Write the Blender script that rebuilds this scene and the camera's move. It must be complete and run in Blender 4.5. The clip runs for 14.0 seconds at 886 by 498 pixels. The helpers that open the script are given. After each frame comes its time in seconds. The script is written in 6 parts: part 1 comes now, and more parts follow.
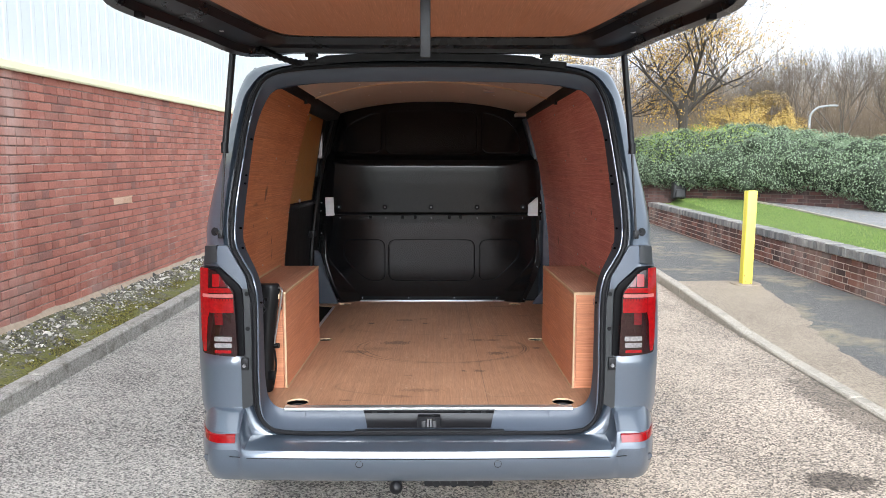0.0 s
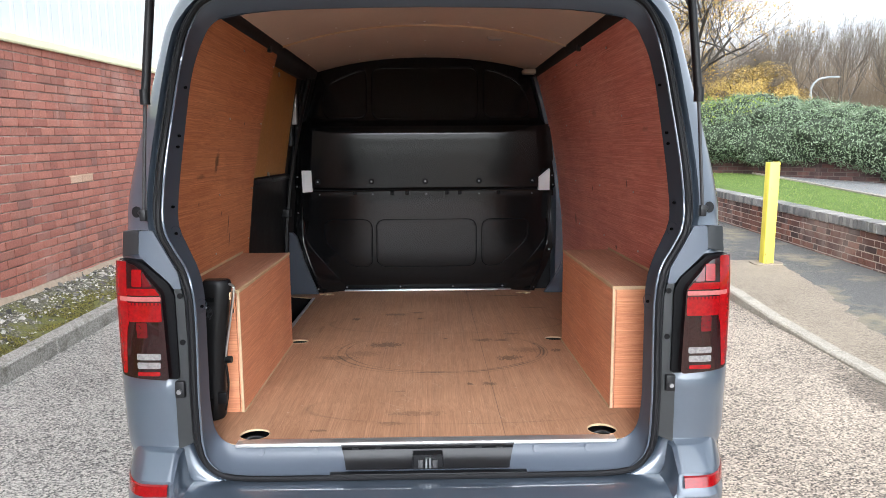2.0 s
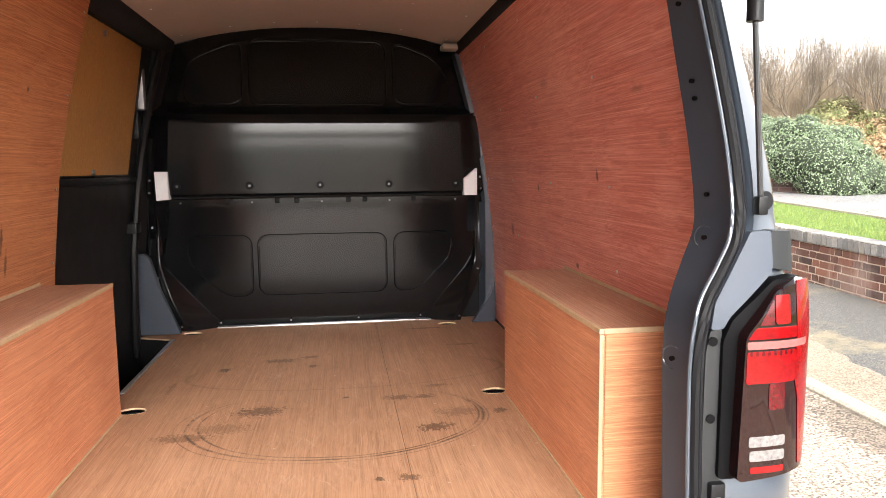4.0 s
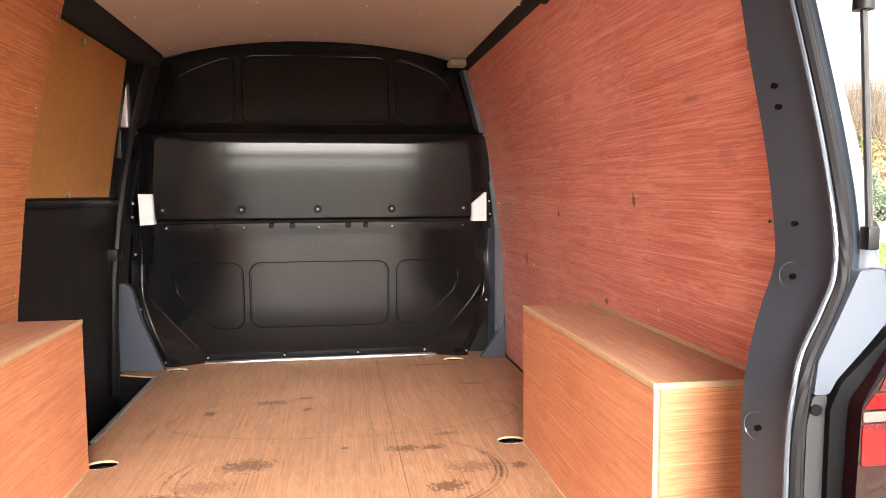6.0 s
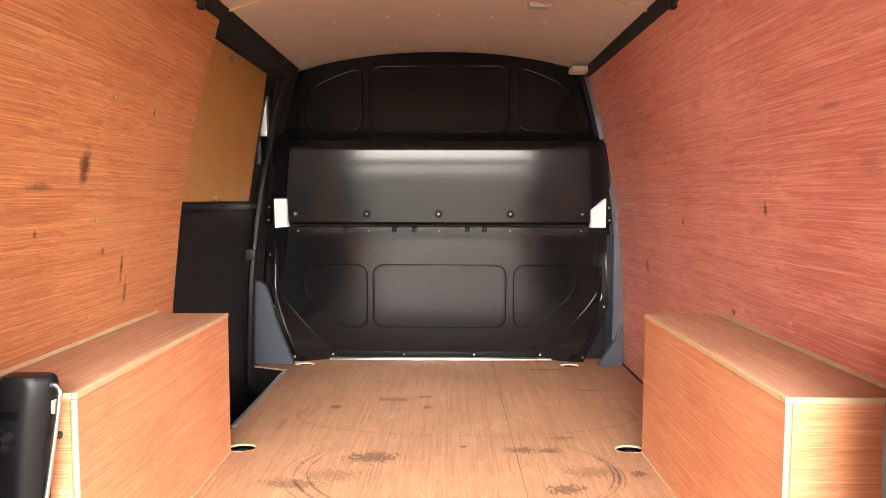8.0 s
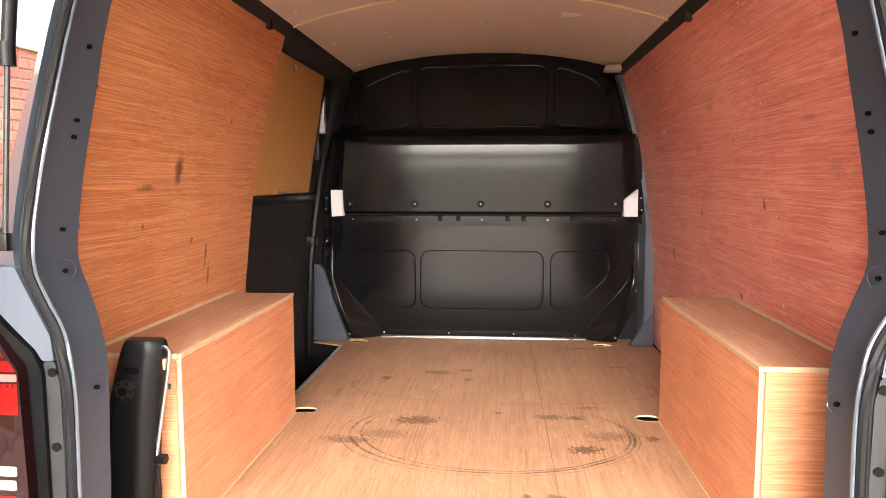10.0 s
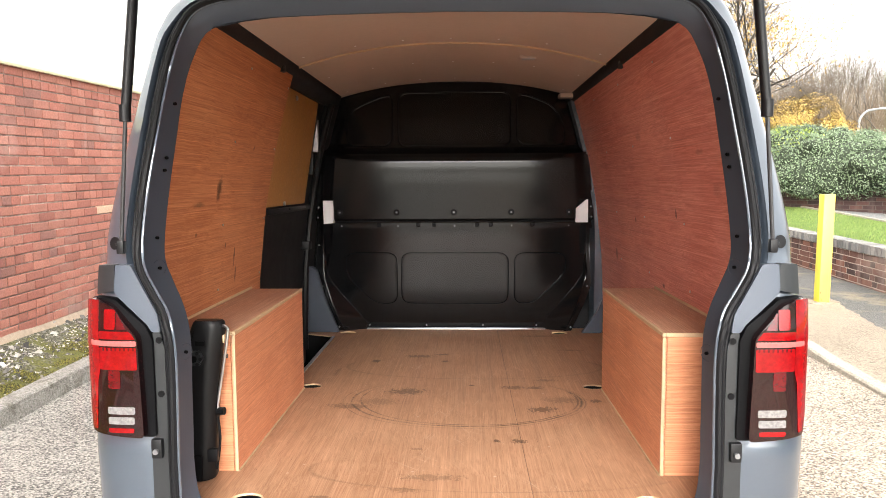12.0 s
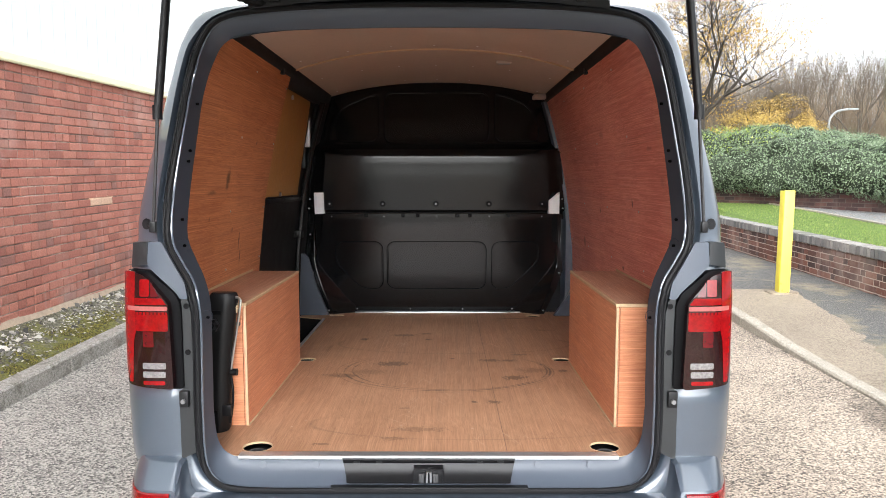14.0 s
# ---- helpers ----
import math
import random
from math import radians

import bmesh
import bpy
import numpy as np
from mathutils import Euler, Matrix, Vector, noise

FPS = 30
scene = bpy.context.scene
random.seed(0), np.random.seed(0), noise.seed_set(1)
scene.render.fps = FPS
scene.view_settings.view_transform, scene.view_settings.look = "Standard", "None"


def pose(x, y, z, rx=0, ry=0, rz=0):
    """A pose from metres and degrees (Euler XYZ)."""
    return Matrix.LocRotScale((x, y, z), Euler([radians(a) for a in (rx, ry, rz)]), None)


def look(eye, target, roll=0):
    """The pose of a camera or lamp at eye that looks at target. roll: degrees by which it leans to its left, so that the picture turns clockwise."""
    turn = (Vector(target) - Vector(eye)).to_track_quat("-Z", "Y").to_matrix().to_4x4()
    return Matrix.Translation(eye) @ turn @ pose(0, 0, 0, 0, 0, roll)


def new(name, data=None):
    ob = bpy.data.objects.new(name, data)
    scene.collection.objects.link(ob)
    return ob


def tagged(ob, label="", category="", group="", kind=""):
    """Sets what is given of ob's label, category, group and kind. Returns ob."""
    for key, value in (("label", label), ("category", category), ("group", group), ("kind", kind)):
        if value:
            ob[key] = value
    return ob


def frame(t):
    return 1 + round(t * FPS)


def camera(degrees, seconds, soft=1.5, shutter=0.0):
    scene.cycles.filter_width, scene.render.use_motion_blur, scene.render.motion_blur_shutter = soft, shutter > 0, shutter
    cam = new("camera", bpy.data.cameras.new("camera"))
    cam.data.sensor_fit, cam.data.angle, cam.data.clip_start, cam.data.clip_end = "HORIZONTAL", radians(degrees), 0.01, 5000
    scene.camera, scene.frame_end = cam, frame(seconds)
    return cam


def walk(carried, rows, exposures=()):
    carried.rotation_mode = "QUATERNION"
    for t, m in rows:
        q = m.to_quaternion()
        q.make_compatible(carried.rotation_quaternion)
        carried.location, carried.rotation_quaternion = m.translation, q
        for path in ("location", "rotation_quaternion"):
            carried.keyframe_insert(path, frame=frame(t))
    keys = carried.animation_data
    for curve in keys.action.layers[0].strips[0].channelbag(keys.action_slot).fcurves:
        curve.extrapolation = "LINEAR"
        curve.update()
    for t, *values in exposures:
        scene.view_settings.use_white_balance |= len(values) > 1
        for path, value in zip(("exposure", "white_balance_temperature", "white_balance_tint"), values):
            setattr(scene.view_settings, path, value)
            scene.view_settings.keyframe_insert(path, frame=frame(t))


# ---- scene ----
cam = camera(64.6, 14.0, soft=0.65)
PATH = [
    (0, (0.028, -2.502, 1.552), (0.048, -0.514, 1.335), 0.1),
    (0.5, (0.05, -2.377, 1.542), (0.07, -0.39, 1.322), 0.1),
    (1, (0.08, -2.235, 1.536), (0.103, -0.249, 1.304), 0.0),
    (1.5, (0.046, -2.029, 1.519), (0.076, -0.046, 1.267), -0.0),
    (2, (0.01, -1.787, 1.489), (0.05, 0.193, 1.211), -0.4),
    (2.5, (0.014, -1.537, 1.444), (0.09, 0.44, 1.152), -0.7),
    (3, (0.056, -1.296, 1.414), (0.197, 0.678, 1.12), -1.0),
    (3.5, (0.083, -1.056, 1.385), (0.324, 0.911, 1.117), -1.1),
    (5.8, (0.064, -0.619, 1.376), (0.398, 1.346, 1.212), -0.2),
    (6, (0.068, -0.614, 1.376), (0.371, 1.356, 1.213), -0.3),
    (6.5, (0.062, -0.616, 1.373), (0.293, 1.365, 1.217), -0.1),
    (7, (0.052, -0.622, 1.379), (0.207, 1.366, 1.225), -0.0),
    (7.5, (0.044, -0.636, 1.38), (0.114, 1.358, 1.231), 0.1),
    (8, (0.035, -0.663, 1.38), (0.021, 1.331, 1.232), 0.1),
    (8.5, (0.028, -0.698, 1.381), (-0.061, 1.294, 1.227), 0.2),
    (8.7, (0.026, -0.714, 1.384), (-0.087, 1.276, 1.223), 0.3),
    (10.8, (0.116, -1.124, 1.43), (-0.047, 0.859, 1.23), -0.1),
    (11, (0.103, -1.171, 1.431), (-0.043, 0.815, 1.239), -0.2),
    (11.5, (0.069, -1.334, 1.451), (-0.037, 0.655, 1.261), -0.4),
    (12, (0.059, -1.487, 1.464), (-0.005, 0.503, 1.28), -0.3),
    (12.5, (0.067, -1.623, 1.463), (0.033, 0.369, 1.28), -0.2),
    (13, (0.058, -1.73, 1.449), (0.04, 0.261, 1.267), -0.1),
    (13.5, (0.048, -1.779, 1.449), (0.039, 0.212, 1.258), -0.1),
    (14, (0.052, -1.818, 1.444), (0.045, 0.172, 1.251), 0.0),
]
EXPOSURES = [(0, 1.4, 5850, 8), (1.5, 1.42, 5850, 8), (2.5, 1.62, 6000, 8), (3.5, 2.0, 6450, 10), (6, 2.98, 6850, 12), (6.8, 3.1, 6900, 12), (8.7, 3.15, 7000, 12), (11, 2.5, 6900, 11), (12.5, 1.85, 6450, 9), (14, 1.58, 6200, 9)]
walk(cam, [(t, look(eye, target, roll)) for t, eye, target, roll in PATH], EXPOSURES)

# ---- world and light: bright overcast day ----
world = bpy.data.worlds.new("overcast")
scene.world = world
world.use_nodes = True
wn = world.node_tree
sky = wn.nodes.new("ShaderNodeTexSky")
sky.sky_type, sky.sun_disc = "NISHITA", False
sky.sun_elevation, sky.sun_rotation, sky.dust_density, sky.air_density = radians(29), radians(183), 4.0, 1.0
grey = wn.nodes.new("ShaderNodeHueSaturation")
grey.inputs["Saturation"].default_value = 0.12
wn.links.new(sky.outputs[0], grey.inputs["Color"])
wn.links.new(grey.outputs[0], wn.nodes["Background"].inputs["Color"])
wn.nodes["Background"].inputs["Strength"].default_value = 0.155
sun_data = bpy.data.lights.new("sun", "SUN")
sun_data.energy, sun_data.angle, sun_data.color = 1.5, radians(115), (1.0, 0.97, 0.93)
new("sun", sun_data).matrix_world = look((-0.6, -10, 5.6), (0, 0, 0))

# ---- small tools ----


def part(name, shape, material, parent=None, label="", smooth=35.0):
    """Links a bmesh or a (vertices, faces) pair as one mesh object."""
    me = bpy.data.meshes.new(name)
    if isinstance(shape, bmesh.types.BMesh):
        shape.to_mesh(me)
        shape.free()
    else:
        me.from_pydata([tuple(map(float, v)) for v in shape[0]], [], [tuple(f) for f in shape[1]])
    for m in (material if isinstance(material, (list, tuple)) else [material]):
        me.materials.append(m)
    if smooth:
        me.shade_smooth()
        me.set_sharp_from_angle(angle=radians(smooth))
    ob = new(name, me)
    if parent:
        ob.parent = parent
    if label:
        ob["label"] = label
    return ob


def thing(name, label, category, group="", kind="", at=(0, 0, 0)):
    ob = new(name)
    ob.location = at
    ob.empty_display_size = 0.1
    return tagged(ob, label, category, group, kind)


def box(lo, hi, bevel=0.003, segments=2):
    bm = bmesh.new()
    bmesh.ops.create_cube(bm, size=1)
    for v in bm.verts:
        v.co = [lo[i] + (v.co[i] + 0.5) * (hi[i] - lo[i]) for i in range(3)]
    if bevel:
        bmesh.ops.bevel(bm, geom=bm.edges[:], offset=bevel, segments=segments, affect="EDGES", profile=0.6)
    return bm


def joined(shapes):
    vs, fs = [], []
    for v, f in shapes:
        n = len(vs)
        vs += list(v)
        fs += [tuple(i + n for i in q) for q in f]
    return vs, fs


def tube(points, radius, sides=8, caps=True):
    """A round bar along a list of points; radius may be a list."""
    pts = [Vector(p) for p in points]
    rad = radius if isinstance(radius, (list, tuple, np.ndarray)) else [radius] * len(pts)
    vs, fs = [], []
    up = Vector((0.13, 0.31, 0.94))
    for i, p in enumerate(pts):
        d = (pts[min(i + 1, len(pts) - 1)] - pts[max(i - 1, 0)]).normalized()
        a = d.cross(up)
        if a.length < 0.05:
            a = d.cross(Vector((1, 0, 0)))
        a.normalize()
        b = d.cross(a)
        for k in range(sides):
            w = 2 * math.pi * k / sides
            vs.append(p + float(rad[i]) * (math.cos(w) * a + math.sin(w) * b))
    for i in range(len(pts) - 1):
        for k in range(sides):
            j = (k + 1) % sides
            fs.append((i * sides + k, i * sides + j, (i + 1) * sides + j, (i + 1) * sides + k))
    if caps:
        fs.append(tuple(range(sides))[::-1])
        fs.append(tuple((len(pts) - 1) * sides + k for k in range(sides)))
    return vs, fs


def ring_tube(points, radius, sides=6):
    n = len(points)
    vs, fs = tube(list(points) + [points[0]], radius, sides, caps=False)
    return vs, fs


def smooth_line(keys, steps=5):
    """Catmull-Rom through the keys."""
    k = [np.array(p, float) for p in keys]
    k = [2 * k[0] - k[1]] + k + [2 * k[-1] - k[-2]]
    out = []
    for i in range(1, len(k) - 2):
        for s in range(steps):
            t = s / steps
            a, b, c, d = k[i - 1:i + 3]
            out.append(0.5 * (2 * b + (c - a) * t + (2 * a - 5 * b + 4 * c - d) * t * t + (3 * b - a - 3 * c + d) * t ** 3))
    out.append(k[-2])
    return out


def strip(rows, closed=False):
    """Quads between rows of equally many points."""
    n = len(rows[0])
    vs = [v for r in rows for v in r]
    fs = []
    for i in range(len(rows) - 1):
        for k in range(n - (0 if closed else 1)):
            j = (k + 1) % n
            fs.append((i * n + k, i * n + j, (i + 1) * n + j, (i + 1) * n + k))
    return vs, fs


def slab(rows, shift):
    """A curved sheet of rows with thickness: the back is shifted."""
    n, m = len(rows[0]), len(rows)
    vs, fs = strip(rows)
    back = [tuple(np.array(v, float) + np.array(shift)) for v in vs]
    k = len(vs)
    fs = fs + [tuple(i + k for i in f[::-1]) for f in fs]
    edge = [i for i in range(n)] + [r * n + n - 1 for r in range(1, m)] + [(m - 1) * n + i for i in range(n - 2, -1, -1)] + [r * n for r in range(m - 2, 0, -1)]
    for a, b in zip(edge, edge[1:] + edge[:1]):
        fs.append((b, a, a + k, b + k))
    return vs + back, fs


def mirrored(shape):
    v, f = shape
    return [(-p[0], p[1], p[2]) for p in v], [tuple(q[::-1]) for q in f]


def sided(shape, s):
    return shape if s > 0 else mirrored(shape)


def disc(center, axis, radius, depth, sides=16, inner=0.0):
    c, a = Vector(center), Vector(axis).normalized()
    return tube([c, c + a * depth], radius, sides)


def prism(outline, d0, d1, axis=1):
    """An outline in the two other axes, between d0 and d1 on the axis."""
    n = len(outline)
    def at(p, d):
        q = list(p)
        q.insert(axis, d)
        return tuple(q)
    vs = [at(p, d0) for p in outline] + [at(p, d1) for p in outline]
    fs = [tuple(range(n))[::-1], tuple(range(n, 2 * n))]
    fs += [(i, (i + 1) % n, n + (i + 1) % n, n + i) for i in range(n)]
    return vs, fs


def interp(x, xs, ys):
    return float(np.interp(x, xs, ys))


def rounded(outline, r, steps=5):
    """Rounds the corners of an outline of (a, b) points."""
    out, n = [], len(outline)
    for i in range(n):
        p, a, b = (np.array(outline[j % n], float) for j in (i, i - 1, i + 1))
        u, w = (a - p), (b - p)
        ru = min(r, 0.45 * np.linalg.norm(u)) * u / np.linalg.norm(u)
        rw = min(r, 0.45 * np.linalg.norm(w)) * w / np.linalg.norm(w)
        for s in range(steps + 1):
            t = s / steps
            out.append(tuple((1 - t) ** 2 * (p + ru) + 2 * t * (1 - t) * p + t * t * (p + rw)))
    return out


# ---- materials ----
class Nodes:
    def __init__(self, name):
        self.m = bpy.data.materials.new(name)
        self.m.use_nodes = True
        self.t = self.m.node_tree
        self.b = self.t.nodes["Principled BSDF"]

    def add(self, kind, **values):
        n = self.t.nodes.new(kind)
        for k, v in values.items():
            n.inputs[k].default_value = v
        return n

    def link(self, a, b):
        self.t.links.new(a, b)

    def coords(self, scale=(1, 1, 1), rotation=(0, 0, 0), world=True):
        src = self.t.nodes.new("ShaderNodeNewGeometry").outputs["Position"] if world else self.t.nodes.new("ShaderNodeTexCoord").outputs["Object"]
        mp = self.add("ShaderNodeMapping", Scale=scale, Rotation=rotation)
        self.link(src, mp.inputs["Vector"])
        return mp.outputs[0]

    def turned(self, angle, scale):
        """World coordinates turned about z, then scaled."""
        mp = self.add("ShaderNodeMapping", Scale=scale)
        self.link(self.coords((1, 1, 1), (0, 0, angle)), mp.inputs["Vector"])
        return mp.outputs[0]

    def noise(self, vec, scale, detail=4.0, rough=0.6, distortion=0.0):
        n = self.add("ShaderNodeTexNoise", Scale=scale, Detail=detail, Roughness=rough, Distortion=distortion)
        self.link(vec, n.inputs["Vector"])
        return n.outputs["Fac"]

    def ramp(self, fac, stops):
        r = self.t.nodes.new("ShaderNodeValToRGB")
        while len(r.color_ramp.elements) < len(stops):
            r.color_ramp.elements.new(0.5)
        for e, (p, c) in zip(r.color_ramp.elements, stops):
            e.position = p
            e.color = (*c, 1) if isinstance(c, tuple) else (c, c, c, 1)
        self.link(fac, r.inputs[0])
        return r.outputs[0]

    def mix(self, fac, a, b, mode="MIX"):
        n = self.t.nodes.new("ShaderNodeMix")
        n.data_type, n.blend_type = "RGBA", mode
        for sock, v in ((n.inputs[0], fac), (n.inputs[6], a), (n.inputs[7], b)):
            if isinstance(v, (int, float)):
                sock.default_value = v if sock == n.inputs[0] else (v, v, v, 1)
            elif isinstance(v, tuple):
                sock.default_value = (*v, 1)
            else:
                self.link(v, sock)
        return n.outputs[2]

    def math(self, op, a, b=0.0, c=0.0):
        n = self.t.nodes.new("ShaderNodeMath")
        n.operation = op
        for sock, v in zip(n.inputs, (a, b, c)):
            if isinstance(v, (int, float)):
                sock.default_value = v
            else:
                self.link(v, sock)
        return n.outputs[0]

    def bump(self, height, strength, distance):
        n = self.add("ShaderNodeBump", Strength=strength, Distance=distance)
        self.link(height, n.inputs["Height"])
        self.link(n.outputs[0], self.b.inputs["Normal"])

    def done(self, color=None, rough=None, metal=None, **more):
        for key, v in (("Base Color", color), ("Roughness", rough), ("Metallic", metal), *more.items()):
            if v is None:
                continue
            key = key.replace("_", " ")
            if isinstance(v, (int, float)):
                self.b.inputs[key].default_value = v
            elif isinstance(v, tuple):
                self.b.inputs[key].default_value = (*v, 1)
            else:
                self.link(v, self.b.inputs[key])
        return self.m


def plain(name, color, rough=0.5, metal=0.0, var=0.12, scale=14.0, bump=0.0, **more):
    n = Nodes(name)
    p = n.coords()
    f = n.noise(p, scale, 6)
    g = n.noise(p, scale * 9, 3)
    lo = tuple(c * (1 - var) for c in color)
    hi = tuple(min(1, c * (1 + var)) for c in color)
    col = n.ramp(n.math("MULTIPLY_ADD", g, 0.4, n.math("MULTIPLY", f, 0.6)), [(0.3, lo), (0.7, hi)])
    r = n.math("MULTIPLY_ADD", f, 0.2, rough - 0.1)
    if bump:
        n.bump(g, bump, 0.002)
    return n.done(col, r, metal, **more)


def paint(name, color):
    n = Nodes(name)
    p = n.coords()
    f = n.noise(p, 900, 2)
    col = n.ramp(f, [(0.3, tuple(c * 0.9 for c in color)), (0.7, tuple(c * 1.1 for c in color))])
    dust = n.noise(p, 1.6, 3)
    r = n.math("MULTIPLY_ADD", dust, 0.10, 0.30)
    return n.done(col, r, 0.35, Coat_Weight=1.0, Coat_Roughness=0.025, Coat_IOR=1.72)


# rust-brown stains and oil spots on the load floor: x, y, half sizes, strength
SPOTS = [(-0.197, 1.442, 0.085, 0.05, 0.75), (-0.39, 1.96, 0.022, 0.03, 0.9), (-0.17, 2.06, 0.075, 0.035, 0.6), (-0.043, 1.957, 0.02, 0.02, 0.7), (0.27, 1.507, 0.055, 0.03, 0.65), (0.36, 1.505, 0.04, 0.025, 0.65), (0.36, 1.208, 0.06, 0.035, 0.75), (0.087, 1.538, 0.012, 0.012, 0.8), (-0.40, 1.24, 0.10, 0.035, 0.55), (0.589, 1.318, 0.025, 0.025, 0.8), (-0.044, 0.56, 0.10, 0.026, 0.42), (-0.12, 0.47, 0.05, 0.018, 0.4), (-0.30, 1.30, 0.10, 0.05, 0.35), (0.46, 1.33, 0.09, 0.045, 0.4), (-0.36, 0.42, 0.03, 0.012, 0.6), (0.42, 1.62, 0.05, 0.02, 0.5), (-0.06, 2.10, 0.04, 0.02, 0.6), (0.62, 2.20, 0.08, 0.015, 0.5), (0.169, 0.865, 0.016, 0.016, 0.8), (0.241, 0.866, 0.03, 0.022, 0.7), (-0.105, 0.788, 0.03, 0.012, 0.4), (0.49, 2.547, 0.13, 0.016, 0.55), (-0.55, 1.75, 0.012, 0.10, 0.35)]


def smudged(name, color):
    """Satin black paint with hand smears and scratches."""
    n = Nodes(name)
    p = n.coords()
    f = n.noise(p, 2.2, 5, 0.6)
    smear = n.ramp(n.noise(n.coords((5, 5, 11), (0, 0.5, 0)), 1.1, 5, 0.7, 1.0), [(0.62, 0.0), (0.80, 1.0)])
    col = n.mix(n.math("MULTIPLY", smear, 0.22), color, (0.030, 0.029, 0.028))
    rough = n.math("ADD", n.math("MULTIPLY_ADD", f, 0.08, 0.11), n.math("MULTIPLY", smear, 0.07))
    n.bump(n.noise(p, 700, 2), 0.05, 0.0005)
    return n.done(col, rough, Specular_IOR_Level=0.37)


def plywood(name, dark, light, along, wear=0.5, floor=False, knots=0.0, marks=()):
    """Veneer with its grain along one axis (0, 1, 2)."""
    n = Nodes(name)
    s = [1.0, 1.0, 1.0]
    s[along] = 0.022
    p = n.coords(tuple(s))
    q = n.coords()
    warp = n.noise(n.coords((1.6, 1.6, 1.6)), 1.0, 3)
    shifted = n.t.nodes.new("ShaderNodeVectorMath")
    shifted.operation = "MULTIPLY_ADD"
    comb = n.add("ShaderNodeCombineXYZ")
    for i in range(3):
        n.link(warp, comb.inputs[i])
    n.link(comb.outputs[0], shifted.inputs[0])
    shifted.inputs[1].default_value = (0.05, 0.05, 0.05)
    n.link(p, shifted.inputs[2])
    fine = n.noise(shifted.outputs[0], 210, 4, 0.75)
    bands = n.noise(shifted.outputs[0], 26, 5, 0.6)
    broad = n.noise(q, 1.7, 4)
    t = n.math("MULTIPLY_ADD", fine, 0.50, n.math("MULTIPLY_ADD", bands, 0.22, n.math("MULTIPLY", broad, 0.26)))
    mid = tuple(0.5 * (a + b) for a, b in zip(dark, light))
    col = n.ramp(t, [(0.30, tuple(0.80 * c for c in dark)), (0.42, dark), (0.52, mid), (0.64, light)])
    # fine pale pores along the grain
    s2 = [1.0, 1.0, 1.0]
    s2[along] = 0.006
    streak = n.ramp(n.noise(n.coords(tuple(s2)), 380, 2, 0.5), [(0.56, 0.0), (0.68, 1.0)])
    col = n.mix(n.math("MULTIPLY", streak, 0.22 if floor else 0.36), col, tuple(min(1, 1.35 * c + 0.05) for c in light))
    dim = n.ramp(n.noise(n.coords(tuple(s2)), 250, 2, 0.5), [(0.30, 1.0), (0.42, 0.0)])
    col = n.mix(n.math("MULTIPLY", dim, 0.30), col, tuple(0.5 * c for c in dark))
    if marks:
        geo = n.t.nodes.new("ShaderNodeNewGeometry")
        sepm = n.t.nodes.new("ShaderNodeSeparateXYZ")
        n.link(geo.outputs["Position"], sepm.inputs[0])
        for _, my, mz, ry, rz, amount in marks:
            my = n.math("DIVIDE", n.math("SUBTRACT", sepm.outputs[1], my), ry)
            mz = n.math("DIVIDE", n.math("SUBTRACT", sepm.outputs[2], mz), rz)
            dist = n.math("SQRT", n.math("ADD", n.math("MULTIPLY", my, my), n.math("MULTIPLY", mz, mz)))
            rag = n.math("MULTIPLY_ADD", n.noise(n.coords(), 45, 5, 0.7), 1.6, -0.8)
            m = n.ramp(n.math("ADD", dist, rag), [(0.35, 1.0), (1.15, 0.0)])
            col = n.mix(n.math("MULTIPLY", m, amount), col, (0.035, 0.016, 0.010))
    # pale scuffs and dark knots
    scuff = n.ramp(n.noise(n.coords((6, 2, 6)), 3.1, 6, 0.7, 1.2), [(0.62, 0.0), (0.74, 1.0)])
    col = n.mix(n.math("MULTIPLY", scuff, 0.35 * wear), col, tuple(min(1, 1.5 * c + 0.03) for c in light))
    vor = n.add("ShaderNodeTexVoronoi", Scale=2.7)
    n.link(n.coords(), vor.inputs["Vector"])
    knot = n.ramp(vor.outputs["Distance"], [(0.02, 1.0), (0.06, 0.0)])
    col = n.mix(n.math("MULTIPLY", knot, knots), col, tuple(0.25 * c for c in dark))
    grime = n.ramp(n.noise(n.coords(), 2.3, 7, 0.7), [(0.52, 0.0), (0.75, 1.0)])
    col = n.mix(n.math("MULTIPLY", grime, 0.22 * wear), col, tuple(0.45 * c for c in dark))
    if floor:
        geo = n.t.nodes.new("ShaderNodeNewGeometry")
        sep = n.t.nodes.new("ShaderNodeSeparateXYZ")
        n.link(geo.outputs["Position"], sep.inputs[0])
        wob = n.math("MULTIPLY_ADD", n.noise(n.coords(), 3.0, 3), 0.06, -0.03)
        def ring(cx, cy, rx, ry, width, amount):
            dx = n.math("DIVIDE", n.math("SUBTRACT", sep.outputs[0], cx), rx)
            dy = n.math("DIVIDE", n.math("SUBTRACT", sep.outputs[1], cy), ry)
            d = n.math("SQRT", n.math("ADD", n.math("MULTIPLY", dx, dx), n.math("MULTIPLY", dy, dy)))
            e = n.math("ABSOLUTE", n.math("ADD", n.math("SUBTRACT", d, 1.0), wob))
            m = n.math("MAXIMUM", n.math("SUBTRACT", 1.0, n.math("DIVIDE", e, width)), 0.0)
            brk = n.ramp(n.noise(n.coords(), 6.0, 6, 0.8), [(0.36, 0.0), (0.55, 1.0)])
            front = n.ramp(n.math("MULTIPLY_ADD", dy, 0.5, 0.5), [(0.62, 1.0), (0.86, 0.06)])
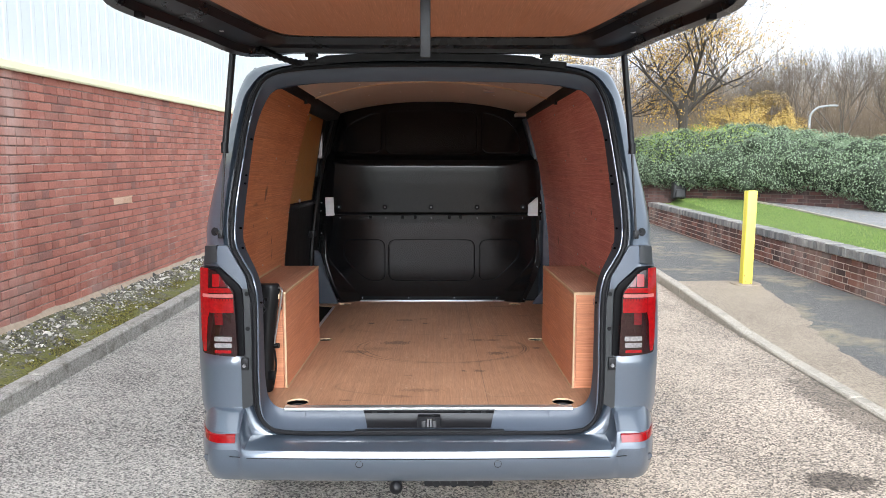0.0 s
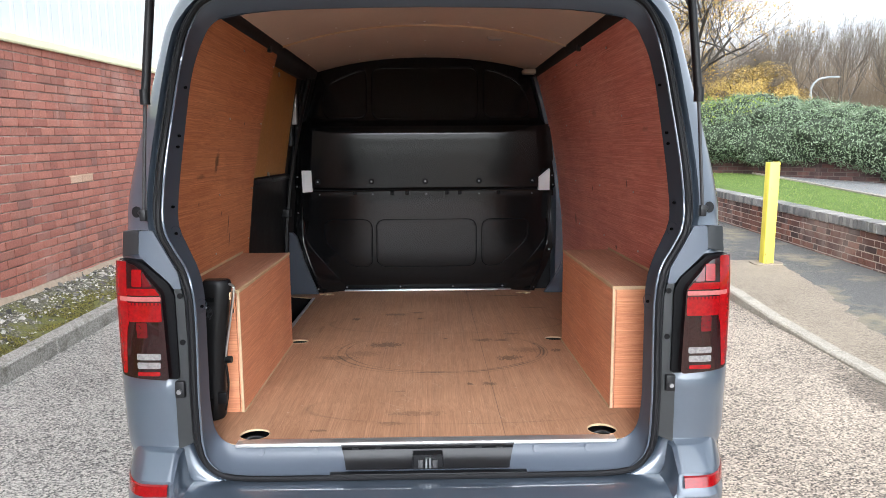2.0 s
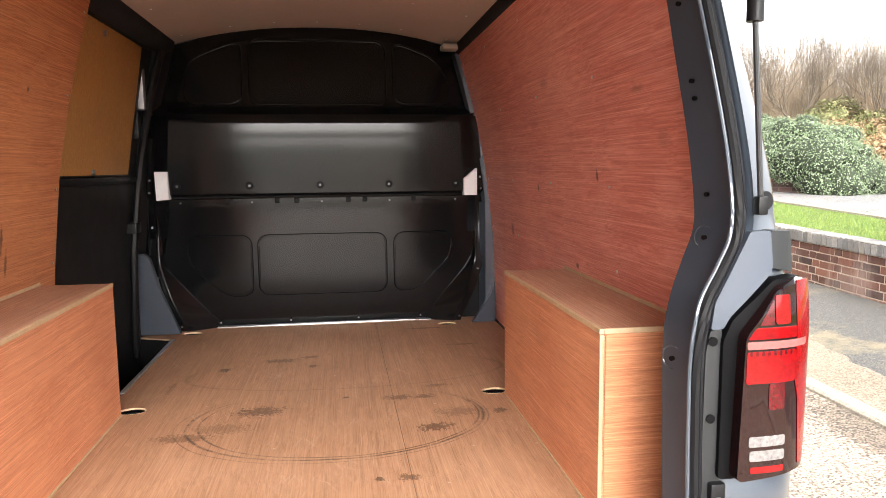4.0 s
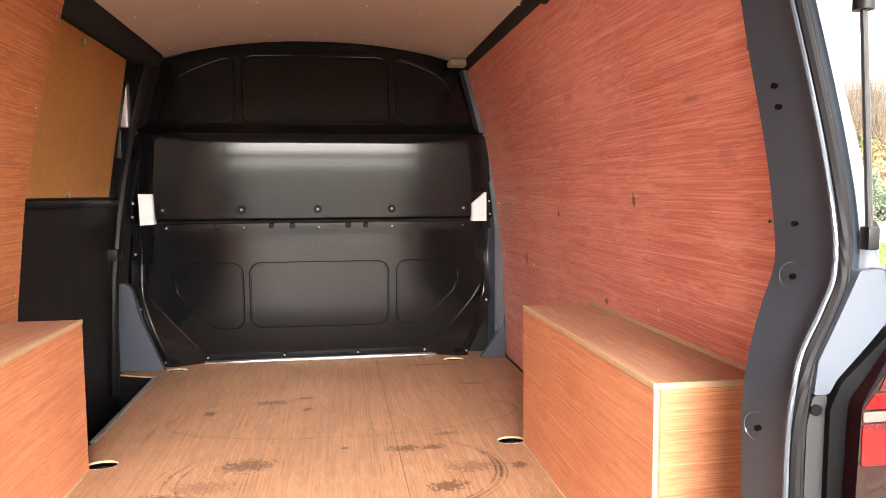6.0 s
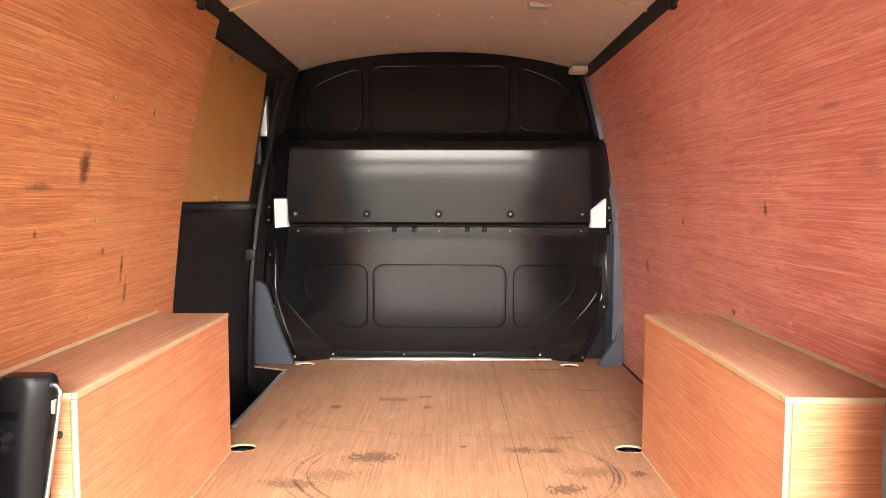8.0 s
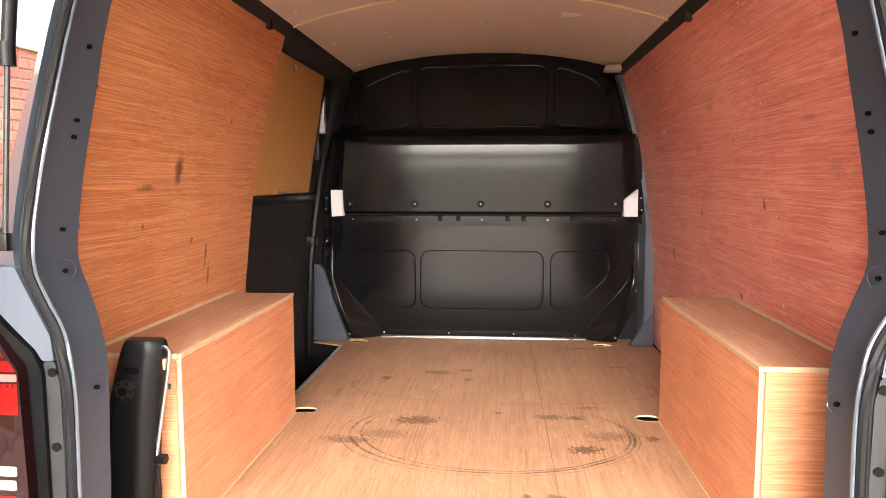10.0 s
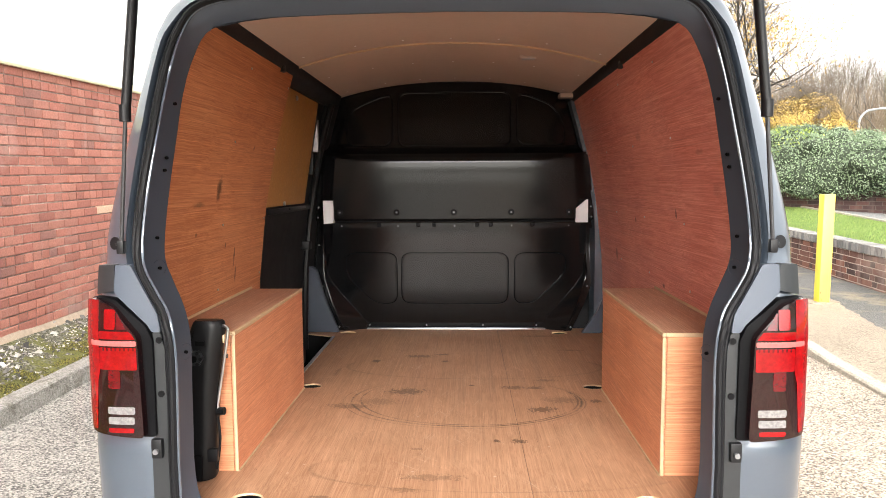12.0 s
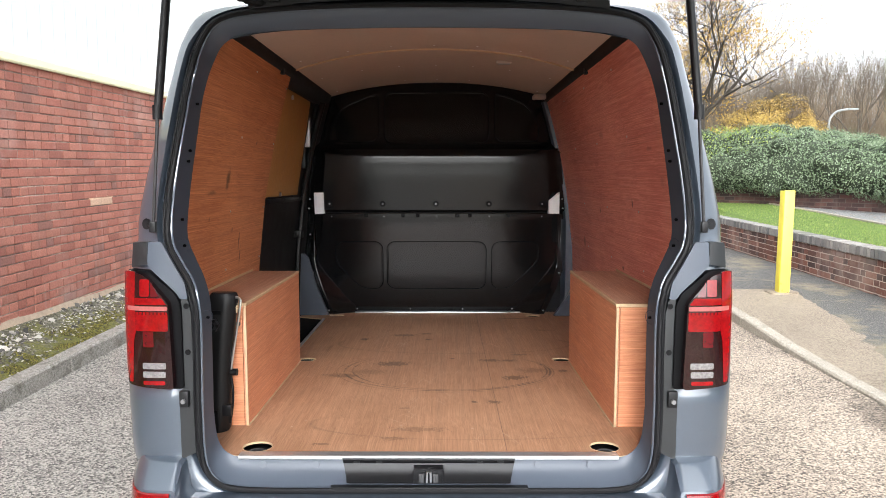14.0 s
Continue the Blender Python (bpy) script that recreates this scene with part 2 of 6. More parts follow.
            return n.math("MULTIPLY", n.math("MULTIPLY", m, n.math("MULTIPLY", brk, front)), amount)
        def spot(cx, cy, rx, ry, amount):
            dx = n.math("DIVIDE", n.math("SUBTRACT", sep.outputs[0], cx), rx)
            dy = n.math("DIVIDE", n.math("SUBTRACT", sep.outputs[1], cy), ry)
            d = n.math("SQRT", n.math("ADD", n.math("MULTIPLY", dx, dx), n.math("MULTIPLY", dy, dy)))
            rag = n.math("MULTIPLY_ADD", n.noise(n.coords((1.0, 0.8, 1.0)), 64, 7, 0.85), 5.2, -2.55)
            m = n.math("SUBTRACT", 1.0, n.math("ADD", d, rag))
            m = n.math("MINIMUM", n.math("MAXIMUM", n.math("MULTIPLY", m, 3.0), 0.0), 1.0)
            return n.math("MULTIPLY", m, amount)
        marks = [ring(0.06, 1.33, 0.47, 0.32, 0.020, 0.95), ring(0.072, 1.34, 0.445, 0.315, 0.014, 0.85), ring(0.05, 1.325, 0.495, 0.335, 0.009, 0.6)]
        marks += [ring(0.10, 1.86, 0.62, 0.22, 0.030, 0.35), ring(0.15, 0.62, 0.58, 0.16, 0.035, 0.30)]
        stain = None
        for v in SPOTS:
            q = spot(*v)
            stain = q if stain is None else n.math("MAXIMUM", stain, q)
        col = n.mix(stain, col, (0.085, 0.040, 0.022))
        total = marks[0]
        for m in marks[1:]:
            total = n.math("MAXIMUM", total, m)
        col = n.mix(total, col, (0.045, 0.025, 0.018))
        seam = n.math("LESS_THAN", n.math("ABSOLUTE", n.math("SUBTRACT", sep.outputs[0], 0.25)), 0.0013)
        col = n.mix(n.math("MULTIPLY", seam, 0.6), col, (0.06, 0.03, 0.02))
        grit = n.ramp(n.noise(n.coords(), 120, 3, 0.6), [(0.70, 0.0), (0.74, 1.0)])
        col = n.mix(n.math("MULTIPLY", grit, 0.6), col, (0.08, 0.04, 0.025))
        specks = n.add("ShaderNodeTexVoronoi", Scale=11.0)
        n.link(n.coords(), specks.inputs["Vector"])
        pale = n.ramp(specks.outputs["Distance"], [(0.03, 1.0), (0.07, 0.0)])
        col = n.mix(n.math("MULTIPLY", pale, 0.35), col, (0.7, 0.6, 0.5))
        # dark drag scratches and pale rubs
        for turn, lo, hi, tone in ((0.5, .68, .71, (0.07, 0.035, 0.02)), (-0.9, .69, .72, (0.09, 0.05, 0.03)), (1.15, .66, .69, (0.78, 0.64, 0.48)), (1.9, .67, .70, (0.78, 0.64, 0.48)), (0.7, .68, .71, (0.74, 0.60, 0.46))):
            line = n.ramp(n.noise(n.turned(turn, (5.0, 190, 1)), 1.0, 2, 0.4), [(lo, 0.0), (hi, 1.0)])
            gate = n.ramp(n.noise(n.coords(), 2.6, 4), [(0.50, 0.0), (0.60, 1.0)])
            col = n.mix(n.math("MULTIPLY", n.math("MULTIPLY", line, gate), 0.15), col, tone)
    n.bump(fine, 0.12, 0.001)
    return n.done(col, n.math("MULTIPLY_ADD", bands, 0.25, 0.38))


PAINT = paint("grey_car_paint", (0.062, 0.079, 0.104))
# the body paint again, with the shade of inner faces put into its colour
SHADEDPAINT = plain("grey_paint_shaded", (0.052, 0.063, 0.083), 0.42, var=0.06, scale=500, Specular_IOR_Level=0.4)
PLY_LEFT = plywood("ply_orange", (0.40, 0.130, 0.051), (0.66, 0.288, 0.132), 1, marks=[(-.80, .97, 1.45, .028, .05, .8), (-.80, .80, 1.40, .06, .012, .5), (-.79, 1.29, 1.61, .010, .010, .9), (-.85, 1.21, 1.19, .010, .05, .8), (-.85, 1.24, 1.12, .010, .05, .7), (-.84, .80, 1.30, .010, .012, .7), (-.84, 1.10, 1.24, .010, .012, .7)])
PLY_RIGHT = plywood("ply_red", (0.55, 0.168, 0.126), (0.85, 0.385, 0.305), 1, marks=[(.77, .74, 1.56, .05, .012, .3), (.80, .64, 1.44, .04, .025, .22), (.82, 1.09, 1.35, .012, .02, .8), (.82, 1.72, 1.30, .012, .02, .8), (.84, 2.21, 1.10, .03, .04, .5), (.78, 1.44, 1.65, .05, .02, .2), (.84, 1.35, 1.05, .02, .012, .8)])
PLY_FLOOR = plywood("ply_floor", (0.335, 0.168, 0.092), (0.535, 0.308, 0.186), 1, 0.8, True, knots=0.0)
PLY_BOX = plywood("ply_box", (0.50, 0.180, 0.088), (0.72, 0.325, 0.175), 1, knots=0.0)
PLY_END = plywood("ply_end", (0.50, 0.185, 0.088), (0.72, 0.335, 0.175), 0, knots=0.0)
PLY_TOP = plywood("ply_box_top", (0.37, 0.175, 0.105), (0.56, 0.315, 0.205), 1, 0.8, knots=0.0)
PLY_GATE = plywood("ply_tailgate", (0.40, 0.165, 0.085), (0.47, 0.205, 0.11), 1, 0.25)
BOARD = plywood("door_board", (0.42, 0.20, 0.055), (0.52, 0.28, 0.09), 2, 0.2)
PALE = plain("pale_ply_edge", (0.52, 0.37, 0.225), 0.7, var=0.15, scale=60)
HEADLINER = plain("pale_headliner", (0.52, 0.43, 0.355), 0.75, var=0.05, scale=5)
BLACK = plain("black_plastic", (0.006, 0.006, 0.007), 0.42, var=0.25, scale=40, bump=0.1, Specular_IOR_Level=0.28)
RUBBER = plain("black_rubber", (0.005, 0.005, 0.006), 0.6, var=0.2, Specular_IOR_Level=0.2)
PANEL = smudged("black_painted_steel", (0.0052, 0.0055, 0.0062))
DOORBLACK = plain("charcoal_door_trim", (0.009, 0.009, 0.010), 0.55, var=0.15, bump=0.15)
GATEBLACK = plain("dark_tailgate_frame", (0.010, 0.011, 0.013), 0.28, var=0.1, scale=4, Specular_IOR_Level=0.35)
STEEL = plain("bright_steel", (0.62, 0.63, 0.64), 0.30, 1.0, var=0.08)
ALU = plain("aluminium_strip", (0.78, 0.78, 0.79), 0.38, 0.9, var=0.06, scale=30)
WHITE = plain("white_paper", (0.82, 0.82, 0.84), 0.8, var=0.03)
RED = plain("red_lens", (0.165, 0.0006, 0.0020), 0.10, var=0.4, scale=70, Specular_IOR_Level=0.15, Coat_Weight=1.0, Coat_Roughness=0.03)
DARKRED = plain("smoked_red_lens", (0.010, 0.0008, 0.0012), 0.10, var=0.2, scale=50, Specular_IOR_Level=0.2, Coat_Weight=1.0, Coat_Roughness=0.03)
CLEAR = plain("clear_lens", (0.15, 0.142, 0.142), 0.2, var=0.5, scale=110, Coat_Weight=1.0, Coat_Roughness=0.03)
PINK = plain("pale_lens_strip", (0.29, 0.085, 0.08), 0.2, var=0.2, scale=90, Coat_Weight=1.0, Coat_Roughness=0.03)
DIMRED = plain("dim_red_lens", (0.07, 0.001, 0.003), 0.15, var=0.3, scale=80, Specular_IOR_Level=0.25, Coat_Weight=1.0, Coat_Roughness=0.03)
MATTE = plain("matt_black_plastic", (0.003, 0.003, 0.0035), 0.5, var=0.2, Specular_IOR_Level=0.08)
DULL = plain("dull_zinc", (0.20, 0.20, 0.205), 0.5, 0.8, var=0.2)
DARKSTEEL = plain("blackened_bolt", (0.05, 0.05, 0.052), 0.4, 0.6, var=0.2)
DARKSATIN = plain("dark_grey_satin", (0.013, 0.0145, 0.016), 0.42, var=0.12, scale=20)
CASE = plain("charcoal_case_plastic", (0.006, 0.006, 0.0065), 0.42, var=0.15, scale=30, bump=0.1, Specular_IOR_Level=0.25)
BRACKET = plain("bare_sheet_metal", (0.42, 0.42, 0.42), 0.45, 0.6, var=0.15)
TYRE = plain("tyre_rubber", (0.02, 0.02, 0.02), 0.8, var=0.2)

# ---- van ----
van = thing("van", "blue-grey panel van with raised tailgate and ply-lined load bay", "van")
Z_FLOOR = 0.58


def rear_y(z):
    return 0.25 + 0.17 * min(max((z - 1.1) / 0.85, 0), 1)


SEAL = [(0, .500), (.35, .500), (.58, .505), (.655, .535), (.688, .60), (.694, .72), (.694, .80), (.692, .90), (.692, 1.05), (.708, 1.135), (.745, 1.197), (.776, 1.255), (.785, 1.33), (.778, 1.45), (.758, 1.61), (.733, 1.77), (.703, 1.875), (.645, 1.945), (.5, 1.972), (.25, 1.985), (0, 1.988)]
INNER = [(0, .575, .315), (.35, .575, .315), (.55, .575, .315), (.625, .585, .32), (.668, .625, .335), (.681, .72, .34), (.684, .80, .35), (.687, .9, .36), (.692, 1.05, .375), (.712, 1.13, .39), (.750, 1.195, .42), (.776, 1.255, .43), (.780, 1.32, .44), (.768, 1.44, .45), (.752, 1.6, .48), (.733, 1.72, .49), (.695, 1.82, .48), (.635, 1.89, .46), (.5, 1.915, .45), (.25, 1.925, .45), (0, 1.928, .45)]
OUTER = [(0, .44), (.35, .44), (.62, .45), (.85, .47), (.937, .56), (.950, .72), (.951, .80), (.950, .90), (.944, 1.05), (.936, 1.14), (.925, 1.2), (.918, 1.26), (.918, 1.33), (.900, 1.45), (.866, 1.61), (.829, 1.77), (.798, 1.9), (.735, 1.985), (.55, 2.014), (.27, 2.042), (0, 2.050)]
seal = [(p[0], rear_y(p[1]), p[1]) for p in smooth_line(SEAL)]
inner = [(p[0], p[2], p[1]) for p in smooth_line(INNER)]
outer = [(p[0], rear_y(p[1]) + 0.10, p[1]) for p in smooth_line(OUTER)]


def offset(loop, width, dy):
    out = []
    for i, p in enumerate(loop):
        a, b = loop[max(i - 1, 0)], loop[min(i + 1, len(loop) - 1)]
        t = np.array([b[0] - a[0], b[2] - a[2]])
        if i in (0, len(loop) - 1):
            t = np.array([1.0, 0.0]) if i == 0 else np.array([-1.0, 0.0])
        t /= np.linalg.norm(t)
        w = width * interp(p[2], [0.5, 0.62, 1.85, 1.95], [0.35, 1, 1, 0.55])
        out.append((max(p[0] + t[1] * w, 0) if i not in (0, len(loop) - 1) else 0, p[1] + dy, p[2] - t[0] * w))
    return out


def whole(loop):
    """A half loop, from the bottom round the right to the top, made whole."""
    return list(loop) + [(-x, y, z) for x, y, z in loop[-2:0:-1]]


def lerp_rows(a, b, n, bulge=lambda u: 0.0, power=1.0):
    rows = []
    for i in range(n + 1):
        u = i / n
        rows.append([tuple(np.array(p) * (1 - u) + np.array(q) * u + np.array([0, bulge(u), 0])) for p, q in zip(a, b)])
    return rows


gutter_in = offset(seal, 0.011, 0.018)
gutter_bed = offset(seal, 0.015, 0.046)
gutter_step = offset(seal, 0.030, 0.050)
gutter_edge = offset(seal, 0.033, 0.034)
gutter_out = offset(seal, 0.036, 0.018)
lip = offset(seal, 0.041, 0.012)


def crown_row(u):
    """Between the gutter's lip and the body corner: a rounded panel below the lamps, a slanting shut face above them."""
    row = []
    for p, q in zip(lip, outer):
        z = (1 - u) * p[2] + u * q[2]
        w = interp(z, [1.19, 1.28], [0, 1])
        round_panel = 0.092 * (u ** 4 - u) - 0.010 * interp(z, [.785, .83], [1, 0]) * min(u * 8, 1) * min((1 - u) * 8, 1)
        slant = 0.030 * (u ** 6 - u)
        row.append(((1 - u) * p[0] + u * q[0], (1 - u) * p[1] + u * q[1] + (1 - w) * round_panel + w * slant, z))
    return row


sill_sink = [interp(p[2], [.52, .62], [1, 0]) for p in seal]
jamb = [[(x, y + (0.030 * k - 0.012) * math.sin(math.pi * i / 6), z) for (x, y, z), k in zip(r, sill_sink)] for i, r in enumerate(lerp_rows(inner, seal, 6))]
# inner faces take the darkened copy of the body paint
part("inner_frame", strip([whole(r) for r in jamb], True), SHADEDPAINT, van, "blue-grey inner face of the tailgate aperture, coloured as in shade", 50)
rows = [whole(r) for r in [seal, gutter_in, gutter_bed, gutter_step, gutter_edge, gutter_out, lip] + [crown_row(i / 10) for i in range(1, 11)]]
frame_ob = part("rear_frame", strip(rows, True), PAINT, van, "glossy blue-grey painted tailgate aperture", 50)
part("rolled_edge", ring_tube(whole([(x, y - .004, z) for x, y, z in offset(seal, -0.011, 0.0)]), 0.0042, 8), PAINT, van)
for s in (1, -1):
    part("frame_seam", tube([(s * x, y - .001, z) for x, y, z in ((.683, .335, .715), (.688, .30, .700), (.693, .262, .688))], 0.0016, 6), RUBBER, van)
part("door_seal", ring_tube(whole([(x, y - 0.006, z) for x, y, z in seal]), 0.009, 8), RUBBER, van, "black rubber tailgate seal")
part("seal_bead", ring_tube(whole([(x, y - 0.002, z) for x, y, z in offset(seal, 0.013, 0.0)]), 0.004, 6), RUBBER, van)
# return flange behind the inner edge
part("pillar_flange", strip([whole(inner), whole([(x * 1.0 + 0.02 * (x > 0.3), y + 0.012, z) for x, y, z in inner])], True), SHADEDPAINT, van)


def shell_half(z):
    return interp(z, [p[1] for p in OUTER[4:18]], [p[0] for p in OUTER[4:18]])


def body_side(s):
    zs = [0.42, 0.46, 0.56, .65, .72, .8, .9, 1.0, 1.08, 1.14, 1.2, 1.26, 1.33, 1.45, 1.61, 1.77, 1.9, 1.99]
    ys = [0.0, 0.05, 0.15, 0.4, 0.9, 1.5, 2.2, 2.9, 3.5]
    rows = []
    for dy in ys:
        rows.append([(min(shell_half(max(z, .56)) + 0.012 * min(dy * 3, 1), .962) * 1.0, rear_y(z) + 0.10 + dy, z) for z in zs])
    return sided(strip(rows), s)


for s in (1, -1):
    part("body_side", body_side(s), PAINT, van)
roof_rows = []
for y in (0.0, 0.03, 0.1, 0.4, 1.0, 2.0, 3.0, 3.45):
    half = [(p[0], rear_y(p[1]) + 0.10 + y, p[1] + interp(y, [0, .03, .1, .4], [0, .008, .030, .050]) * (1 - (p[0] / .76) ** 2)) for p in smooth_line(OUTER[17:], 4)]
    roof_rows.append(half + [(-x, yy, z) for x, yy, z in half[-2::-1]])
part("roof", strip(roof_rows), PAINT, van)
# cab, bonnet and underside, out of the camera's sight
cab = [(3.9, 0.42), (5.05, 0.42), (5.12, 0.75), (4.95, 1.0), (4.35, 1.18), (3.75, 1.95), (3.5, 2.04), (3.5, 0.42)]
part("cab", prism(cab, -0.93, 0.93, 0), PAINT, van)
part("windscreen", prism([(4.33, 1.21), (3.80, 1.89), (3.83, 1.90), (4.36, 1.22)], -0.78, 0.78, 0), BLACK, van)
part("underbody", box((-0.80, 0.45, 0.30), (0.80, 3.6, 0.50), 0.02), BLACK, van)


def wheel(x, y):
    r, w = 0.335, 0.21
    prof = [(0.20, -w / 2), (0.30, -w / 2), (0.325, -w / 2 + .02), (r, -w / 2 + .05), (r, w / 2 - .05), (0.325, w / 2 - .02), (0.30, w / 2), (0.20, w / 2)]
    rows = [[(x + b, y + a * math.cos(k * math.pi / 20), 0.30 + a * math.sin(k * math.pi / 20)) for a, b in prof] for k in range(41)]
    ob = part("wheel", strip(rows), TYRE, van, "black rubber tyre on grey wheel")
    part("rim", disc((x - 0.08, y, 0.30), (1, 0, 0), 0.205, 0.16, 24), ALU, ob)
    for k in range(-2, 3):
        part("tread_groove", ring_tube([(x + k * .035, y + (r + .001) * math.cos(q * math.pi / 16), 0.30 + (r + .001) * math.sin(q * math.pi / 16)) for q in range(32)], 0.004, 5), RUBBER, ob)


for x, y in ((-0.80, 1.12), (0.80, 1.12), (-0.80, 4.1), (0.80, 4.1)):
    wheel(x, y)

# rear bumper: a section swept across, rising at the corners
def bumper_rows():
    mid = [(.262, .490), (.20, .496), (.14, .490), (.108, .478), (.098, .462), (.096, .44), (.104, .405), (.122, .365), (.155, .338), (.26, .328)]
    end = [(.240, .607), (.205, .603), (.198, .599), (.138, .540), (.128, .496), (.112, .478), (.109, .42), (.125, .37), (.155, .340), (.26, .328)]
    rows = []
    for k in range(-80, 81):
        x = 0.958 * math.sin(k / 80 * math.pi / 2 * 0.999)
        a = abs(x)
        w = min(max((a - 0.722) / 0.022, 0), 1)
        w = w * w * (3 - 2 * w)
        wrap = 0.015 * (a / 0.7) ** 2 + (0.26 * max((a - 0.80) / 0.158, 0) ** 2.6)
        rows.append([(x, (1 - w) * p[0] + w * q[0] + wrap, (1 - w) * p[1] + w * q[1]) for p, q in zip(mid, end)])
    return rows


bumper = part("bumper", strip(bumper_rows()), PAINT, van, "blue-grey painted rear bumper", 30)
part("bumper_line", tube([(0.93 * k / 24, 0.0965 + 0.015 * (abs(k) * .93 / 24 / 0.7) ** 2 + 0.26 * max((abs(k) * .93 / 24 - 0.80) / 0.158, 0) ** 2.6 + 0.0135 * min(max((abs(k) * .93 / 24 - .722) / .022, 0), 1), 0.452) for k in range(-20, 21)], 0.0016, 6), RUBBER, bumper)


def wrapped(x, base):
    a = abs(x)
    return base + 0.015 * (a / 0.7) ** 2 + 0.26 * max((a - 0.80) / 0.158, 0) ** 2.6


for s in (1, -1):
    rows = []
    for k in range(13):
        x = 0.755 + 0.195 * k / 12
        rows.append([(s * x, wrapped(x, 0.134), 0.533), (s * x, wrapped(x, 0.128), 0.530), (s * x, wrapped(x, 0.119), 0.502), (s * x, wrapped(x, 0.126), 0.498)])
    part("reflector", strip(rows if s < 0 else rows[::-1]), RED, bumper, "red rear reflector")
    for x, z in ((0.268, 0.432), (0.875, 0.432)):
        y = wrapped(x, 0.098 if x < .5 else 0.110)
        nx = 0.0 if x < .5 else s * 0.62
        part("parking_sensor", disc((s * x, y + .004, z), (nx, -1, -0.1), 0.0125, 0.006, 20), PAINT, bumper)
        part("sensor_ring", ring_tube([(s * x + 0.0135 * math.cos(q * math.pi / 10), y - 0.001 + (0.0135 * math.cos(q * math.pi / 10)) * (nx and -nx * s * -s), z + 0.0135 * math.sin(q * math.pi / 10)) for q in range(20)], 0.0014, 5), RUBBER, bumper)
tow = part("tow_bracket", box((-0.02, 0.22, 0.285), (0.26, 0.32, 0.325), 0.01), BLACK, van, "black steel tow bracket")
bm = bmesh.new()
bmesh.ops.create_uvsphere(bm, u_segments=16, v_segments=10, radius=0.027)
bmesh.ops.translate(bm, verts=bm.verts, vec=(-0.13, 0.16, 0.31))
part("tow_ball", bm, BLACK, tow)
part("tow_neck", tube([(-0.13, 0.18, 0.29), (-0.13, 0.28, 0.27), (-0.13, 0.4, 0.30)], 0.018), BLACK, tow)
for x in (.03, .1, .17, .23):
    part("bracket_bolt", disc((x, 0.215, .305), (0, -1, 0), 0.016, 0.012, 8), BLACK, tow)

# tail lamps
def lamp_y(x, z):
    return 0.222 + 0.075 * max((x - 0.75) / 0.185, 0) ** 4 + 0.10 * max((z - 1.1) / .85, 0)


def lens(outline, lift, thick=0.012):
    """A curved lens piece over an outline (x, z)."""
    bm = bmesh.new()
    vs = [bm.verts.new((x, 0, z)) for x, z in outline]
    bmesh.ops.triangulate(bm, faces=[bm.faces.new(vs)])
    for k in range(26):
        bmesh.ops.bisect_plane(bm, geom=bm.verts[:] + bm.edges[:] + bm.faces[:], plane_co=(0.742 + 0.0072 * k, 0, 0), plane_no=(1, 0, 0))
    bmesh.ops.bisect_plane(bm, geom=bm.verts[:] + bm.edges[:] + bm.faces[:], plane_co=(0, 0, 1.1), plane_no=(0, 0, 1))
    ext = bmesh.ops.extrude_face_region(bm, geom=bm.faces[:])
    for e in ext["geom"]:
        if isinstance(e, bmesh.types.BMVert):
            e.co.y = -1
    for v in bm.verts:
        v.co.y = lamp_y(v.co.x, v.co.z) - lift + (0 if v.co.y < -0.5 else thick)
    bmesh.ops.recalc_face_normals(bm, faces=bm.faces[:])
    bm.verts.index_update()
    shape = [tuple(v.co) for v in bm.verts], [tuple(v.index for v in f.verts) for f in bm.faces]
    bm.free()
    return shape


def rect(x0, x1, z0, z1, r=0.004):
    return rounded([(x0, z0), (x1, z0), (x1, z1), (x0, z1)], r, 2)


def wider(outline):
    return [(0.903 - (0.925 - x) * 1.08 if x < 0.925 else x - .022, z + .012 * max((z - 1.06) / .1, 0)) for x, z in outline]


